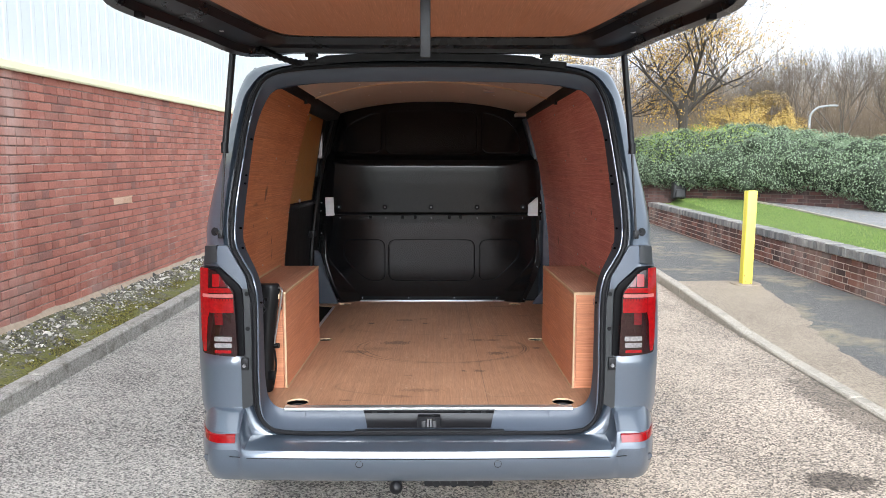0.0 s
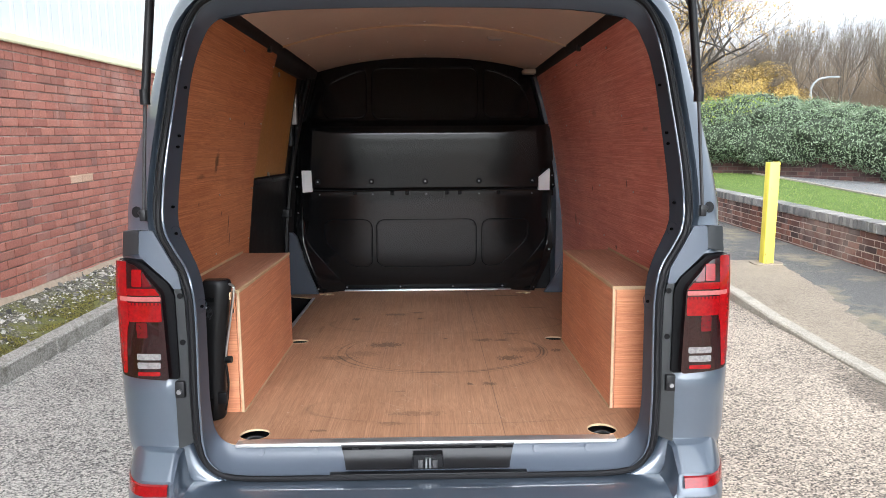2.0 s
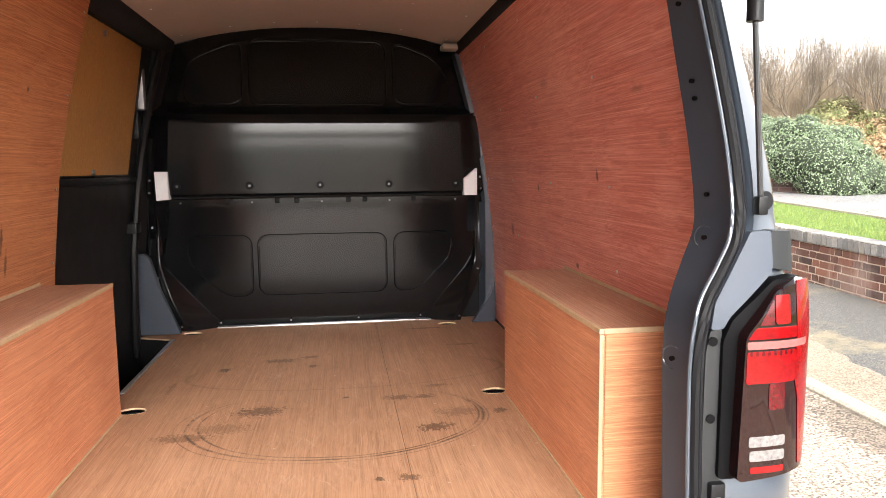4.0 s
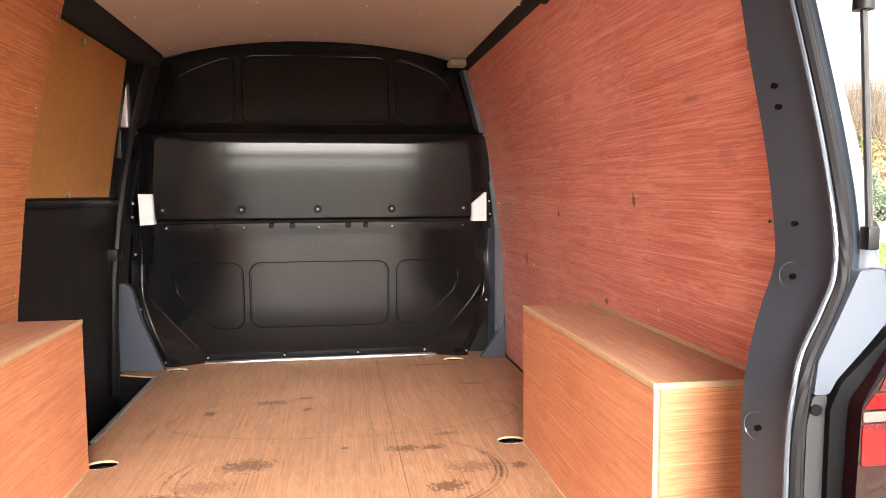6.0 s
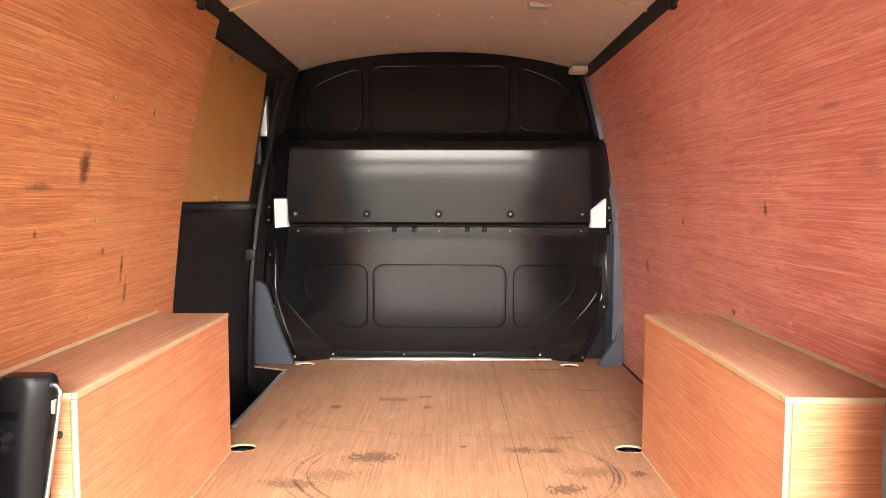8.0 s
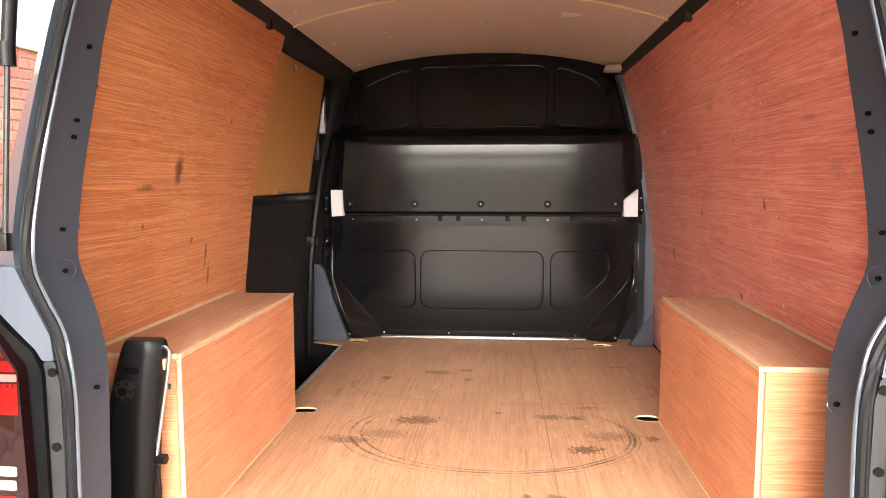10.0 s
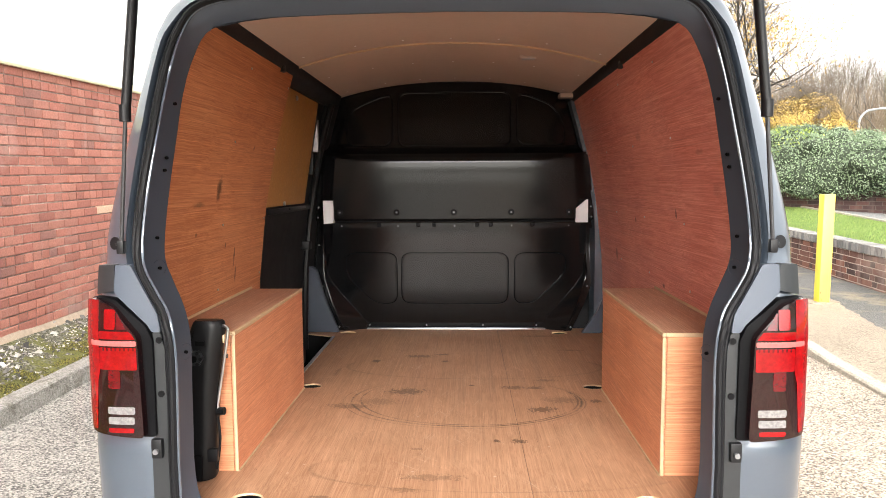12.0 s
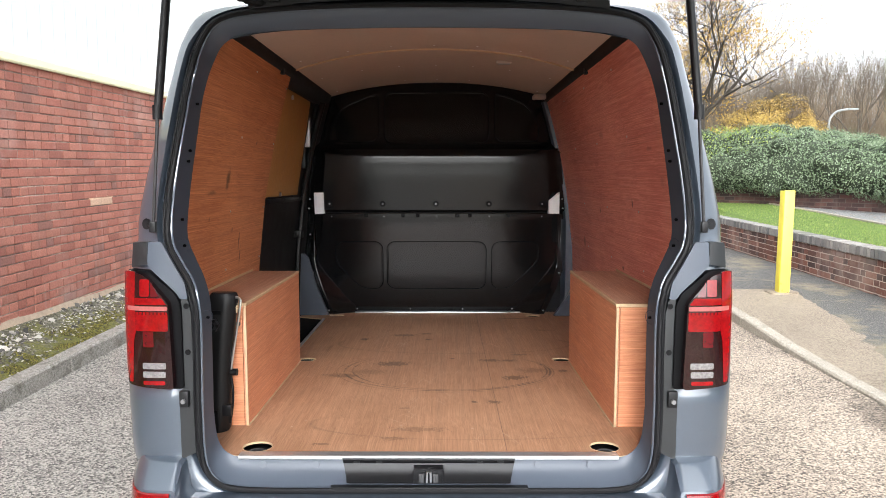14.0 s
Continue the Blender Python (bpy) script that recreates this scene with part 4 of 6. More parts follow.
# pillars beside the bulkhead
part("centre_pillar", slab([[(x, y, z) for x, y in ((.800, 2.69), (.822, 2.655), (.862, 2.655))] for z in (.59, .9, 1.2)][::-1], (0, .02, 0)), PAINT, van)
rows = [[(wall_x(z) - .032, 2.70, z), (wall_x(z) - .020, 2.662, z), (wall_x(z) + .006, 2.662, z)] for z in np.linspace(.59, 1.94, 10)]
part("pillar_trim", strip(rows), PAINT, van, "blue-grey painted pillar")
rows = [[(-wall_x(z) - .085, 2.62, z), (-wall_x(z) - .045, 2.615, z), (-wall_x(z) - .022, 2.655, z), (-wall_x(z) + .005, 2.71, z)] for z in np.linspace(.59, 1.95, 12)]
part("door_pillar", strip(rows), DOORBLACK, van, "black side-door pillar")
part("pillar_gusset", prism([(-.885, .585), (-.70, .585), (-.785, .80), (-.825, .955), (-.85, .98), (-.885, .98)], 2.625, 2.66, 1), SHADEDPAINT, van)
part("corner_gusset", prism([(.745, .585), (.86, .585), (.86, .78), (.838, .72)], 2.61, 2.64, 1), SHADEDPAINT, van)

# sliding side door with its board
def door_x(z):
    return interp(z, [.40, 1.0, 1.36, 1.6, 1.92, 1.97], [.908, .896, .853, .815, .762, .752])


def door_sheet(y0, y1, z0, z1, inset=0.0):
    rows = [[(-door_x(z) + inset, y, z) for z in np.linspace(z0, z1, 8)] for y in np.linspace(y0, y1, 4)]
    return slab(rows, (-0.02, 0, 0))


door = part("sliding_door", door_sheet(1.50, 2.66, .40, 1.97), DOORBLACK, van, "charcoal sliding side door")
part("door_board", door_sheet(1.585, 2.44, 1.362, 1.915, 0.006), BOARD, door, "smooth orange ply blanking board")
part("door_ledge", box((-.905, 1.58, 1.325), (-.835, 2.56, 1.352), 0.008), BLACK, door)
part("ledge_rail", box((-.850, 2.05, 1.335), (-.832, 2.42, 1.350), 0.005), GATEBLACK, door)
part("frame_rail", tube([(-wall_x(z) - .005, 2.545, z) for z in np.linspace(.5, 1.92, 12)], 0.018, 8), BLACK, door)
part("top_rail", box((-.775, 1.60, 1.918), (-.735, 2.56, 1.945), 0.008), BLACK, door)
part("bright_bracket", box((-.818, 2.50, 1.65), (-.776, 2.545, 1.87), 0.008), BRACKET, door, "bare metal bracket")
part("door_lock", box((-.848, 2.49, 1.52), (-.803, 2.57, 1.64), 0.008), BLACK, door, "black door lock")
part("door_hinge", box((-.90, 2.50, 1.09), (-.84, 2.58, 1.14), 0.008), BLACK, door)
for y, z in ((1.95, 1.885), (1.98, 1.372)):
    part("clip", disc((-door_x(z) + .006, y, z), (1, 0, 0), 0.012, 0.008, 12), STEEL, door)
part("body_inner", strip([[(-.93, .40, .3), (-.93, 3.0, .3)], [(-.925, .45, 1.2), (-.925, 3.0, 1.2)], [(-.850, .52, 1.62), (-.850, 3.0, 1.62)], [(-.785, .54, 1.88), (-.785, 3.0, 1.88)], [(-.72, .56, 1.98), (-.72, 3.0, 1.98)]]), BLACK, van)
part("body_inner", strip([[(.93, .40, .3), (.93, 3.0, .3)], [(.925, .45, 1.2), (.925, 3.0, 1.2)], [(.850, .52, 1.62), (.850, 3.0, 1.62)], [(.785, .54, 1.88), (.785, 3.0, 1.88)], [(.72, .56, 1.98), (.72, 3.0, 1.98)]]), BLACK, van)

# ---- tailgate, raised ----
GATE = [(0, .405), (.30, .405), (.55, .40), (.68, .37), (.755, .26), (.80, .0), (.845, -.22), (.888, -.45), (.86, -.62), (.83, -.85), (.81, -1.0), (.74, -1.07), (.40, -1.09), (0, -1.095)]
GATE_IN = [(0, .19), (.30, .19), (.46, .18), (.52, .16), (.57, .08), (.62, -.12), (.66, -.30), (.70, -.45), (.71, -.60), (.71, -.80), (.70, -.92), (.66, -.97), (.40, -.985), (0, -.985)]
g_out = [(p[0], p[1]) for p in smooth_line(GATE, 4)]
g_in = [(p[0], p[1]) for p in smooth_line(GATE_IN, 4)]


def gate_z(y):
    return 0.028 * (0.4 - y)


def gate_rim(u, lift):
    """A ring between the outer (u = 0) and inner outline."""
    half = [((1 - u) * a[0] + u * b[0], (1 - u) * a[1] + u * b[1]) for a, b in zip(g_out, g_in)]
    half = [(x, y, lift + interp(abs(x), [0, .55, .72, .9], [2.030, 2.026, 2.000, 1.985]) * (1 - u) + u * 2.050 + gate_z(y)) for x, y in half]
    return whole(half)


def raised(loop, dz):
    return [(x, y, z + dz) for x, y, z in loop]


rim = [raised(gate_rim(0, 0), .055), raised(gate_rim(0, 0), .012), gate_rim(0.02, 0), gate_rim(0.16, -0.004), gate_rim(0.22, 0.018), gate_rim(0.45, 0.014), gate_rim(0.55, -0.014), gate_rim(0.80, -0.016), gate_rim(0.88, 0.004), gate_rim(1, 0)]
gate = part("tailgate", strip(rim, True), GATEBLACK, van, "raised tailgate with ply inner panel", 40)
n = len(rim[-1])
part("gate_ply", (raised(rim[-1], .001) + raised(rim[-1], .01), [tuple(range(n))] + [tuple(range(n, 2 * n))[::-1]] + [(i, (i + 1) % n, n + (i + 1) % n, n + i) for i in range(n)]), PLY_GATE, gate, "ply tailgate lining", 0)
top = [(x * .97, y, 2.115 + gate_z(y)) for x, y, z in rim[0]]
part("gate_skin", (list(rim[0]) + top, [(i, (i + 1) % n, n + (i + 1) % n, n + i) for i in range(n)] + [tuple(range(n, 2 * n))]), PAINT, gate, "", 40)
for s in (1, -1):
    hinge = part("hinge", box((s * .475 - .021, .385, 2.022), (s * .475 + .021, .402, 2.060), 0.003), BLACK, gate, "black tailgate hinge")
    part("hinge_leaf", box((s * .475 - .016, .402, 1.995), (s * .475 + .016, .425, 2.035), 0.003), BLACK, hinge)
    part("hinge_pin", tube([(s * .475 - .026, .408, 2.022), (s * .475 + .026, .408, 2.022)], 0.007, 10), BLACK, hinge)
    part("gate_screw", disc((s * .70, -.05, 2.035), (0, 0, -1), 0.008, 0.008, 10), STEEL, gate)
    part("gate_buffer", box((s * .84 - .012, -.395, 2.0), (s * .84 + .012, -.365, 2.018), 0.005), RUBBER, gate)
part("pull_strap", box((-.0135, -.632, 1.850), (.0135, -.626, 2.075), 0.003), BLACK, gate, "black webbing pull strap")
pts = smooth_line([(-.66, .30, 2.03), (-.62, .34, 2.015), (-.56, .39, 1.998), (-.50, .43, 1.992)], 14)
part("cable_gaiter", tube(pts, [0.013 if i % 4 < 2 else 0.0105 for i in range(len(pts))], 10), RUBBER, gate, "black ribbed cable gaiter")
pts = [(x, .425, interp(abs(x), [0, .28, .44, .46, .56], [2.040, 2.035, 2.024, 2.010, 2.004])) for x in np.linspace(-.56, .56, 33)]
part("roof_gasket", strip([[(x, y - .01, z - .035) for x, y, z in pts], [(x, y - .012, z - .004) for x, y, z in pts], [(x, y, z) for x, y, z in pts], [(x, y + .03, z) for x, y, z in pts]]), BLACK, van, "black roof edge trim")

# ---- black case leaning beside the wheel box ----
case = thing("tool_case", "black moulded tool case with silver wire handle beside ply box", "case", at=(-.745, .545, Z_FLOOR))


def case_row(z, shrink=0.0):
    left = interp(z, [.58, .84, .93, 1.07], [-.802, -.796, -.785, -.750])
    ridge = interp(z, [.58, .82, .93, 1.07], [-.722, -.711, -.700, -.682])
    front = interp(z, [.58, .70, .95, 1.07], [.508, .512, .516, .524])
    pts = rounded([(left, .577), (left, front + .004), (ridge, front), (ridge + .026, front + .026), (ridge + .024, .577)], 0.016, 4)
    cx, cy = (left + ridge) / 2, .55
    return [((x - cx) * (1 - shrink) + cx + .745, (y - cy) * (1 - shrink) + cy - .545, z - Z_FLOOR) for x, y in pts]


rows = [case_row(.583, .06), case_row(.592), case_row(.66), case_row(.76), case_row(.86), case_row(.93), case_row(1.0), case_row(1.035), case_row(1.050, .03), case_row(1.060, .09), case_row(1.065, .20)]
vs, fs = strip(rows, True)
m = len(rows[0])
fs = fs + [tuple(range(m)), tuple((len(rows) - 1) * m + k for k in range(m))[::-1]]
part("case_shell", (vs, [f[::-1] for f in fs]), CASE, case, "", 50)
knob = part("knob", disc((.009, -.024, .378), (0, -1, 0), 0.021, 0.020, 16), DARKSATIN, case)
for k in range(6):
    a = k * math.pi / 3
    part("knob_lobe", disc((.009 + .019 * math.cos(a), -.026, .378 + .019 * math.sin(a)), (0, -1, 0), 0.0055, 0.020, 8), CASE, knob)
part("knob_cap", disc((.009, -.042, .378), (0, -1, 0), 0.010, 0.006, 10), MATTE, knob)
part("seam", tube([(p[0], p[1] - .0005, p[2]) for p in (case_row(z)[9] for z in (.60, .70, .80, .90, 1.0, 1.04))], 0.0018, 6), MATTE, case)
part("hinge_block", box((-.052, -.040, .004), (.020, -.022, .085), 0.004), MATTE, case)
part("latch", box((.030, -.028, .060), (.062, -.012, .100), 0.003), BLACK, case)
part("label_slot", box((.009, -.033, .414), (.038, -.026, .428), 0.001, 1), MATTE, case)
part("side_window", box((.078, .002, .415), (.0855, .016, .440), 0.003), PALE, case)
wire = smooth_line([(.060, .006, .462), (.082, .003, .468), (.094, .001, .462), (.096, .0, .445), (.082, .0, .36), (.062, .001, .25), (.056, .002, .213), (.046, .004, .205)], 6)
part("wire_handle", tube(wire, 0.0045, 8), STEEL, case, "silver wire handle")
part("handle_knob", tube([(.044, .004, .206), (.078, .002, .208)], 0.012, 12), BLACK, case)
part("side_bolt", disc((.078, .010, .375), (1, 0, 0), 0.007, 0.012, 10), DARKSTEEL, case)
part("cord", tube(smooth_line([(.058, .0, .19), (.064, -.004, .13), (.060, -.006, .08), (.050, -.004, .03)], 6), 0.004, 6), RUBBER, case)
for x in (-.035, .02):
    part("foot", disc((x, .0, 0), (0, 0, 1), 0.012, 0.008, 12), RUBBER, case)

# ---- street ----
def road_z(y):
    return -0.035 + 0.018 * min(max(y, -12), 40)


def ground_mat(name, stops, scale, rough=0.9, bump=0.5, big=0.8):
    n = Nodes(name)
    p = n.coords()
    fine = n.noise(p, scale, 3, 0.7)
    vor = n.add("ShaderNodeTexVoronoi", Scale=scale * 0.8)
    n.link(p, vor.inputs["Vector"])
    sep = n.t.nodes.new("ShaderNodeSeparateColor")
    n.link(vor.outputs["Color"], sep.inputs[0])
    broad = n.noise(p, big, 6, 0.65)
    t = n.math("MULTIPLY_ADD", sep.outputs[0], 0.55, n.math("MULTIPLY_ADD", fine, 0.35, n.math("MULTIPLY_ADD", broad, 0.5, -0.22)))
    col = n.ramp(t, stops)
    n.bump(n.math("ADD", vor.outputs["Distance"], fine), bump, 0.006)
    return n, col, broad, rough


n, col, broad, r = ground_mat("worn_tarmac", [(0.10, (0.022, 0.020, 0.019)), (0.28, (0.115, 0.107, 0.099)), (0.42, (0.265, 0.248, 0.225)), (0.75, (0.56, 0.52, 0.465))], 145, bump=1.0)
geo = n.t.nodes.new("ShaderNodeNewGeometry")
sep = n.t.nodes.new("ShaderNodeSeparateXYZ")
n.link(geo.outputs["Position"], sep.inputs[0])
warm = n.ramp(n.math("MULTIPLY_ADD", broad, 1.5, n.math("MULTIPLY", sep.outputs[0], 0.25)), [(0.6, 0.0), (1.4, 1.0)])
col = n.mix(n.math("MULTIPLY", warm, 0.85), col, n.mix(1.0, col, (1.13, 0.97, 0.83), "MULTIPLY"))
dx = n.math("DIVIDE", n.math("SUBTRACT", sep.outputs[0], 2.10), 0.22)
dy = n.math("DIVIDE", n.math("SUBTRACT", sep.outputs[1], 0.92), 0.12)
d = n.math("ADD", n.math("SQRT", n.math("ADD", n.math("MULTIPLY", dx, dx), n.math("MULTIPLY", dy, dy))), n.math("MULTIPLY_ADD", n.noise(n.coords(), 26, 7, 0.85), 2.6, -1.3))
patch = n.ramp(d, [(0.75, 1.0), (1.1, 0.0)])
gx = n.math("DIVIDE", n.math("SUBTRACT", n.math("SUBTRACT", sep.outputs[0], 2.78), n.math("MULTIPLY", sep.outputs[1], 0.01)), 0.26)
gy = n.math("DIVIDE", n.math("SUBTRACT", sep.outputs[1], 2.1), 0.75)
g = n.math("ADD", n.math("SQRT", n.math("ADD", n.math("MULTIPLY", gx, gx), n.math("MULTIPLY", gy, gy))), n.math("MULTIPLY_ADD", n.noise(n.coords(), 22, 7, 0.85), 2.8, -1.4))
patch = n.math("MAXIMUM", patch, n.ramp(g, [(0.7, 0.75), (1.15, 0.0)]))
col = n.mix(n.math("MULTIPLY", patch, 0.95), col, n.mix(1.0, col, (0.30, 0.29, 0.28), "MULTIPLY"))
ROAD = n.done(col, r)

n, col, broad, r = ground_mat("pavement_mix", [(0.10, (0.06, 0.047, 0.034)), (0.34, (0.23, 0.186, 0.140)), (0.8, (0.42, 0.348, 0.262))], 185, bump=0.8)
n2 = n.noise(n.coords(), 105, 3, 0.8)
tar = n.ramp(n2, [(0.34, (0.035, 0.034, 0.033)), (0.52, (0.115, 0.111, 0.105)), (0.68, (0.29, 0.27, 0.245))])
geo = n.t.nodes.new("ShaderNodeNewGeometry")
sep = n.t.nodes.new("ShaderNodeSeparateXYZ")
n.link(geo.outputs["Position"], sep.inputs[0])
curve = n.t.nodes.new("ShaderNodeMapRange")
n.link(sep.outputs[1], curve.inputs[0])
for i, v in enumerate((3.0, 6.2, 3.38, 4.08)):
    curve.inputs[i + 1].default_value = v
edge = n.math("ADD", curve.outputs[0], n.math("MULTIPLY_ADD", n.noise(n.coords(), 2.6, 6), 0.30, -0.15))
isdark = n.math("GREATER_THAN", sep.outputs[0], edge)
far = n.math("GREATER_THAN", n.math("ADD", sep.outputs[1], n.math("MULTIPLY_ADD", n.noise(n.coords(), 1.4, 5), 0.5, -0.25)), 6.3)
isdark = n.math("MAXIMUM", isdark, n.math("MULTIPLY", far, n.math("LESS_THAN", n.noise(n.coords((1, .5, 1)), 0.35, 2), 0.60)))
moss = n.ramp(n.noise(n.coords(), 1.5, 5, 0.7), [(0.52, 0.0), (0.66, 1.0)])
tar = n.mix(n.math("MULTIPLY", moss, 0.55), tar, (0.36, 0.30, 0.18))
PAVE = n.done(n.mix(isdark, col, tar), r)

n, col, broad, r = ground_mat("kerb_concrete", [(0.1, (0.20, 0.175, 0.14)), (0.45, (0.35, 0.31, 0.255)), (0.85, (0.48, 0.43, 0.36))], 170, bump=0.35, big=3.0)
lichen = n.ramp(n.noise(n.coords(), 7, 6, 0.75), [(0.55, 0.0), (0.65, 1.0)])
KERB = n.done(n.mix(n.math("MULTIPLY", lichen, 0.45), col, (0.16, 0.15, 0.12)), r)

n, col, broad, r = ground_mat("mossy_gravel", [(0.1, (0.02, 0.02, 0.012)), (0.45, (0.085, 0.08, 0.05)), (0.85, (0.26, 0.245, 0.19))], 90, bump=0.9, big=2.0)
vsep = n.t.nodes.new("ShaderNodeSeparateXYZ")
n.link(n.t.nodes.new("ShaderNodeNewGeometry").outputs["Position"], vsep.inputs[0])
near_kerb = n.math("MULTIPLY_ADD", vsep.outputs[0], 0.36, 1.16)
mossy = n.ramp(n.math("ADD", n.noise(n.coords(), 3.4, 6, 0.75), near_kerb), [(0.48, 0.0), (0.58, 1.0)])
moss_col = n.ramp(n.noise(n.coords(), 90, 4), [(0.3, (0.035, 0.038, 0.010)), (0.7, (0.22, 0.215, 0.04))])
VERGE = n.done(n.mix(n.math("MULTIPLY", mossy, 0.9), col, moss_col), r)
n = Nodes("gravel_stone")
rnd = n.t.nodes.new("ShaderNodeNewGeometry").outputs["Random Per Island"]
STONE = n.done(n.ramp(rnd, [(0, (0.04, 0.038, 0.035)), (0.4, (0.15, 0.14, 0.13)), (0.7, (0.38, 0.36, 0.32)), (1, (0.66, 0.63, 0.57))]), 0.9)


def brick_mat(name, stops, pale=0.2):
    n = Nodes(name)
    info = n.t.nodes.new("ShaderNodeObjectInfo").outputs["Random"]
    isl = n.t.nodes.new("ShaderNodeNewGeometry").outputs["Random Per Island"]
    t = n.math("FRACT", n.math("ADD", info, isl))
    col = n.ramp(t, stops)
    p = n.coords()
    f = n.noise(p, 60, 5, 0.7)
    col = n.mix(0.75, col, n.ramp(f, [(0.25, 0.55), (0.75, 1.25)]), "MULTIPLY")
    bloom = n.ramp(n.noise(p, 1.1, 5, 0.6), [(0.52, 0.0), (0.72, 1.0)])
    col = n.mix(n.math("MULTIPLY", bloom, pale), col, (0.62, 0.50, 0.44))
    drip = n.ramp(n.noise(n.coords((1.0, 3.2, 0.35)), 1.2, 5, 0.65), [(0.55, 0.0), (0.72, 1.0)])
    col = n.mix(n.math("MULTIPLY", drip, pale), col, (0.60, 0.47, 0.42))
    soot = n.ramp(n.noise(p, 2.1, 5, 0.65), [(0.5, 0.0), (0.75, 1.0)])
    col = n.mix(n.math("MULTIPLY", soot, 0.25), col, (0.06, 0.045, 0.04))
    n.bump(f, 0.5, 0.003)
    return n.done(col, 0.85)


BRICK = brick_mat("red_brick", [(0.0, (0.34, 0.128, 0.095)), (0.4, (0.43, 0.16, 0.118)), (0.75, (0.49, 0.20, 0.145)), (0.93, (0.38, 0.16, 0.12)), (1.0, (0.27, 0.13, 0.11))], 0.35)
DARKBRICK = brick_mat("dark_brick", [(0.0, (0.055, 0.030, 0.027)), (0.35, (0.105, 0.046, 0.036)), (0.7, (0.165, 0.066, 0.047)), (1.0, (0.24, 0.105, 0.072))], 0.3)
# far wall brick, darkened to carry the shade of the overhanging hedge
FARBRICK = brick_mat("shaded_far_brick", [(0.0, (0.035, 0.020, 0.018)), (0.5, (0.062, 0.028, 0.024)), (1.0, (0.10, 0.045, 0.035))], 0.1)
# mortar dark for that same painted shade, and for the coping's dark joints
SHADE_JOINT_MORTAR = plain("shade_dark_joint_mortar", (0.10, 0.08, 0.07), 0.95, var=0.25, scale=40)
COPING = brick_mat("blue_grey_brick", [(0.0, (0.13, 0.13, 0.13)), (0.6, (0.21, 0.205, 0.20)), (1.0, (0.30, 0.285, 0.265))], 0.15)
PALEBRICK = brick_mat("pale_brick", [(0.0, (0.62, 0.40, 0.28)), (1.0, (0.68, 0.45, 0.32))], 0.1)
n = Nodes("mortar")
f = n.noise(n.coords(), 30, 5, 0.7)
blown = n.ramp(n.noise(n.coords((1, 1.4, 0.6)), 1.3, 5, 0.7), [(0.50, 0.0), (0.68, 1.0)])
MORTAR = n.done(n.mix(blown, n.ramp(f, [(0.3, (0.13, 0.085, 0.07)), (0.7, (0.30, 0.215, 0.18))]), n.ramp(f, [(0.3, (0.45, 0.34, 0.28)), (0.7, (0.72, 0.58, 0.50))])), 0.95)
DARKMORTAR = plain("dark_mortar", (0.46, 0.37, 0.31), 0.95, var=0.25, scale=40, bump=0.4)
YELLOW = plain("yellow_post_paint", (0.78, 0.66, 0.07), 0.45, var=0.06, scale=12)
CLAD = plain("white_cladding", (0.78, 0.82, 0.835), 0.45, var=0.03, scale=1.5)
CREAM = plain("cream_flashing", (0.74, 0.70, 0.46), 0.5, var=0.08, scale=6)
GALV = plain("galvanised_pole", (0.22, 0.23, 0.23), 0.6)

ground_rows = [[(x, y, -0.06 + (0.018 * min(max(y, -12), 40)) - 0.02) for y in (-400, -40, -12, 0, 10, 20, 40, 120, 900)] for x in (-900, -60, -8, 0, 8, 30, 900)]
n, col, broad, r = ground_mat("rough_ground", [(0.1, (0.05, 0.05, 0.03)), (0.5, (0.10, 0.11, 0.05)), (0.9, (0.2, 0.18, 0.1))], 20, big=0.3)
tagged(part("ground", strip(ground_rows), n.done(col, r)), "rough grassy ground reaching to the horizon", "ground", kind="structure")
road_rows = [[(x, y, road_z(y) + 0.02 * (1 - (x / 3.2) ** 2) - 0.012) for y in (-30, -12, -6, -3, 0, 3, 6, 9, 12, 16, 22, 40)] for x in np.linspace(-2.78, 3.35, 12)]
tagged(part("road", strip(road_rows), ROAD), "worn grey tarmac road with loose speckle", "road", kind="structure")


def bar(length, sec, bevel=0.01):
    """A unit kerb or brick: length on y, section x by z, its lower back corner at the origin."""
    bm = box((0, 0, 0), (sec[0], length, sec[1]), bevel, 1)
    me = bpy.data.meshes.new("piece")
    bm.to_mesh(me)
    bm.free()
    return me


def piece(name, me, m, parent, mat=None):
    ob = new(name, me)
    ob.matrix_world = m
    ob.parent = parent
    return ob


n, col, broad, r = ground_mat("old_kerb_concrete", [(0.1, (0.12, 0.115, 0.10)), (0.45, (0.32, 0.30, 0.27)), (0.85, (0.52, 0.49, 0.45))], 170, bump=0.8, big=3.0)
lichen = n.ramp(n.noise(n.coords(), 7, 6, 0.75), [(0.52, 0.0), (0.62, 1.0)])
OLDKERB = n.done(n.mix(n.math("MULTIPLY", lichen, 0.5), col, (0.10, 0.095, 0.06)), r)
# left kerb and verge
kerb_l = thing("kerb_left", "weathered concrete kerb along the verge", "kerb", kind="structure")
me = bar(0.912, (0.145, 0.30), 0.012)
me.materials.append(OLDKERB)
for k in range(-6, 22):
    y = -0.35 + k * 0.915
    piece("kerbstone", me, pose(-2.890 + random.uniform(-.006, .006), y, road_z(y) - 0.185 + random.uniform(-.004, .004), 1.03, 0, random.uniform(-.25, .25)), kerb_l)
rows = []
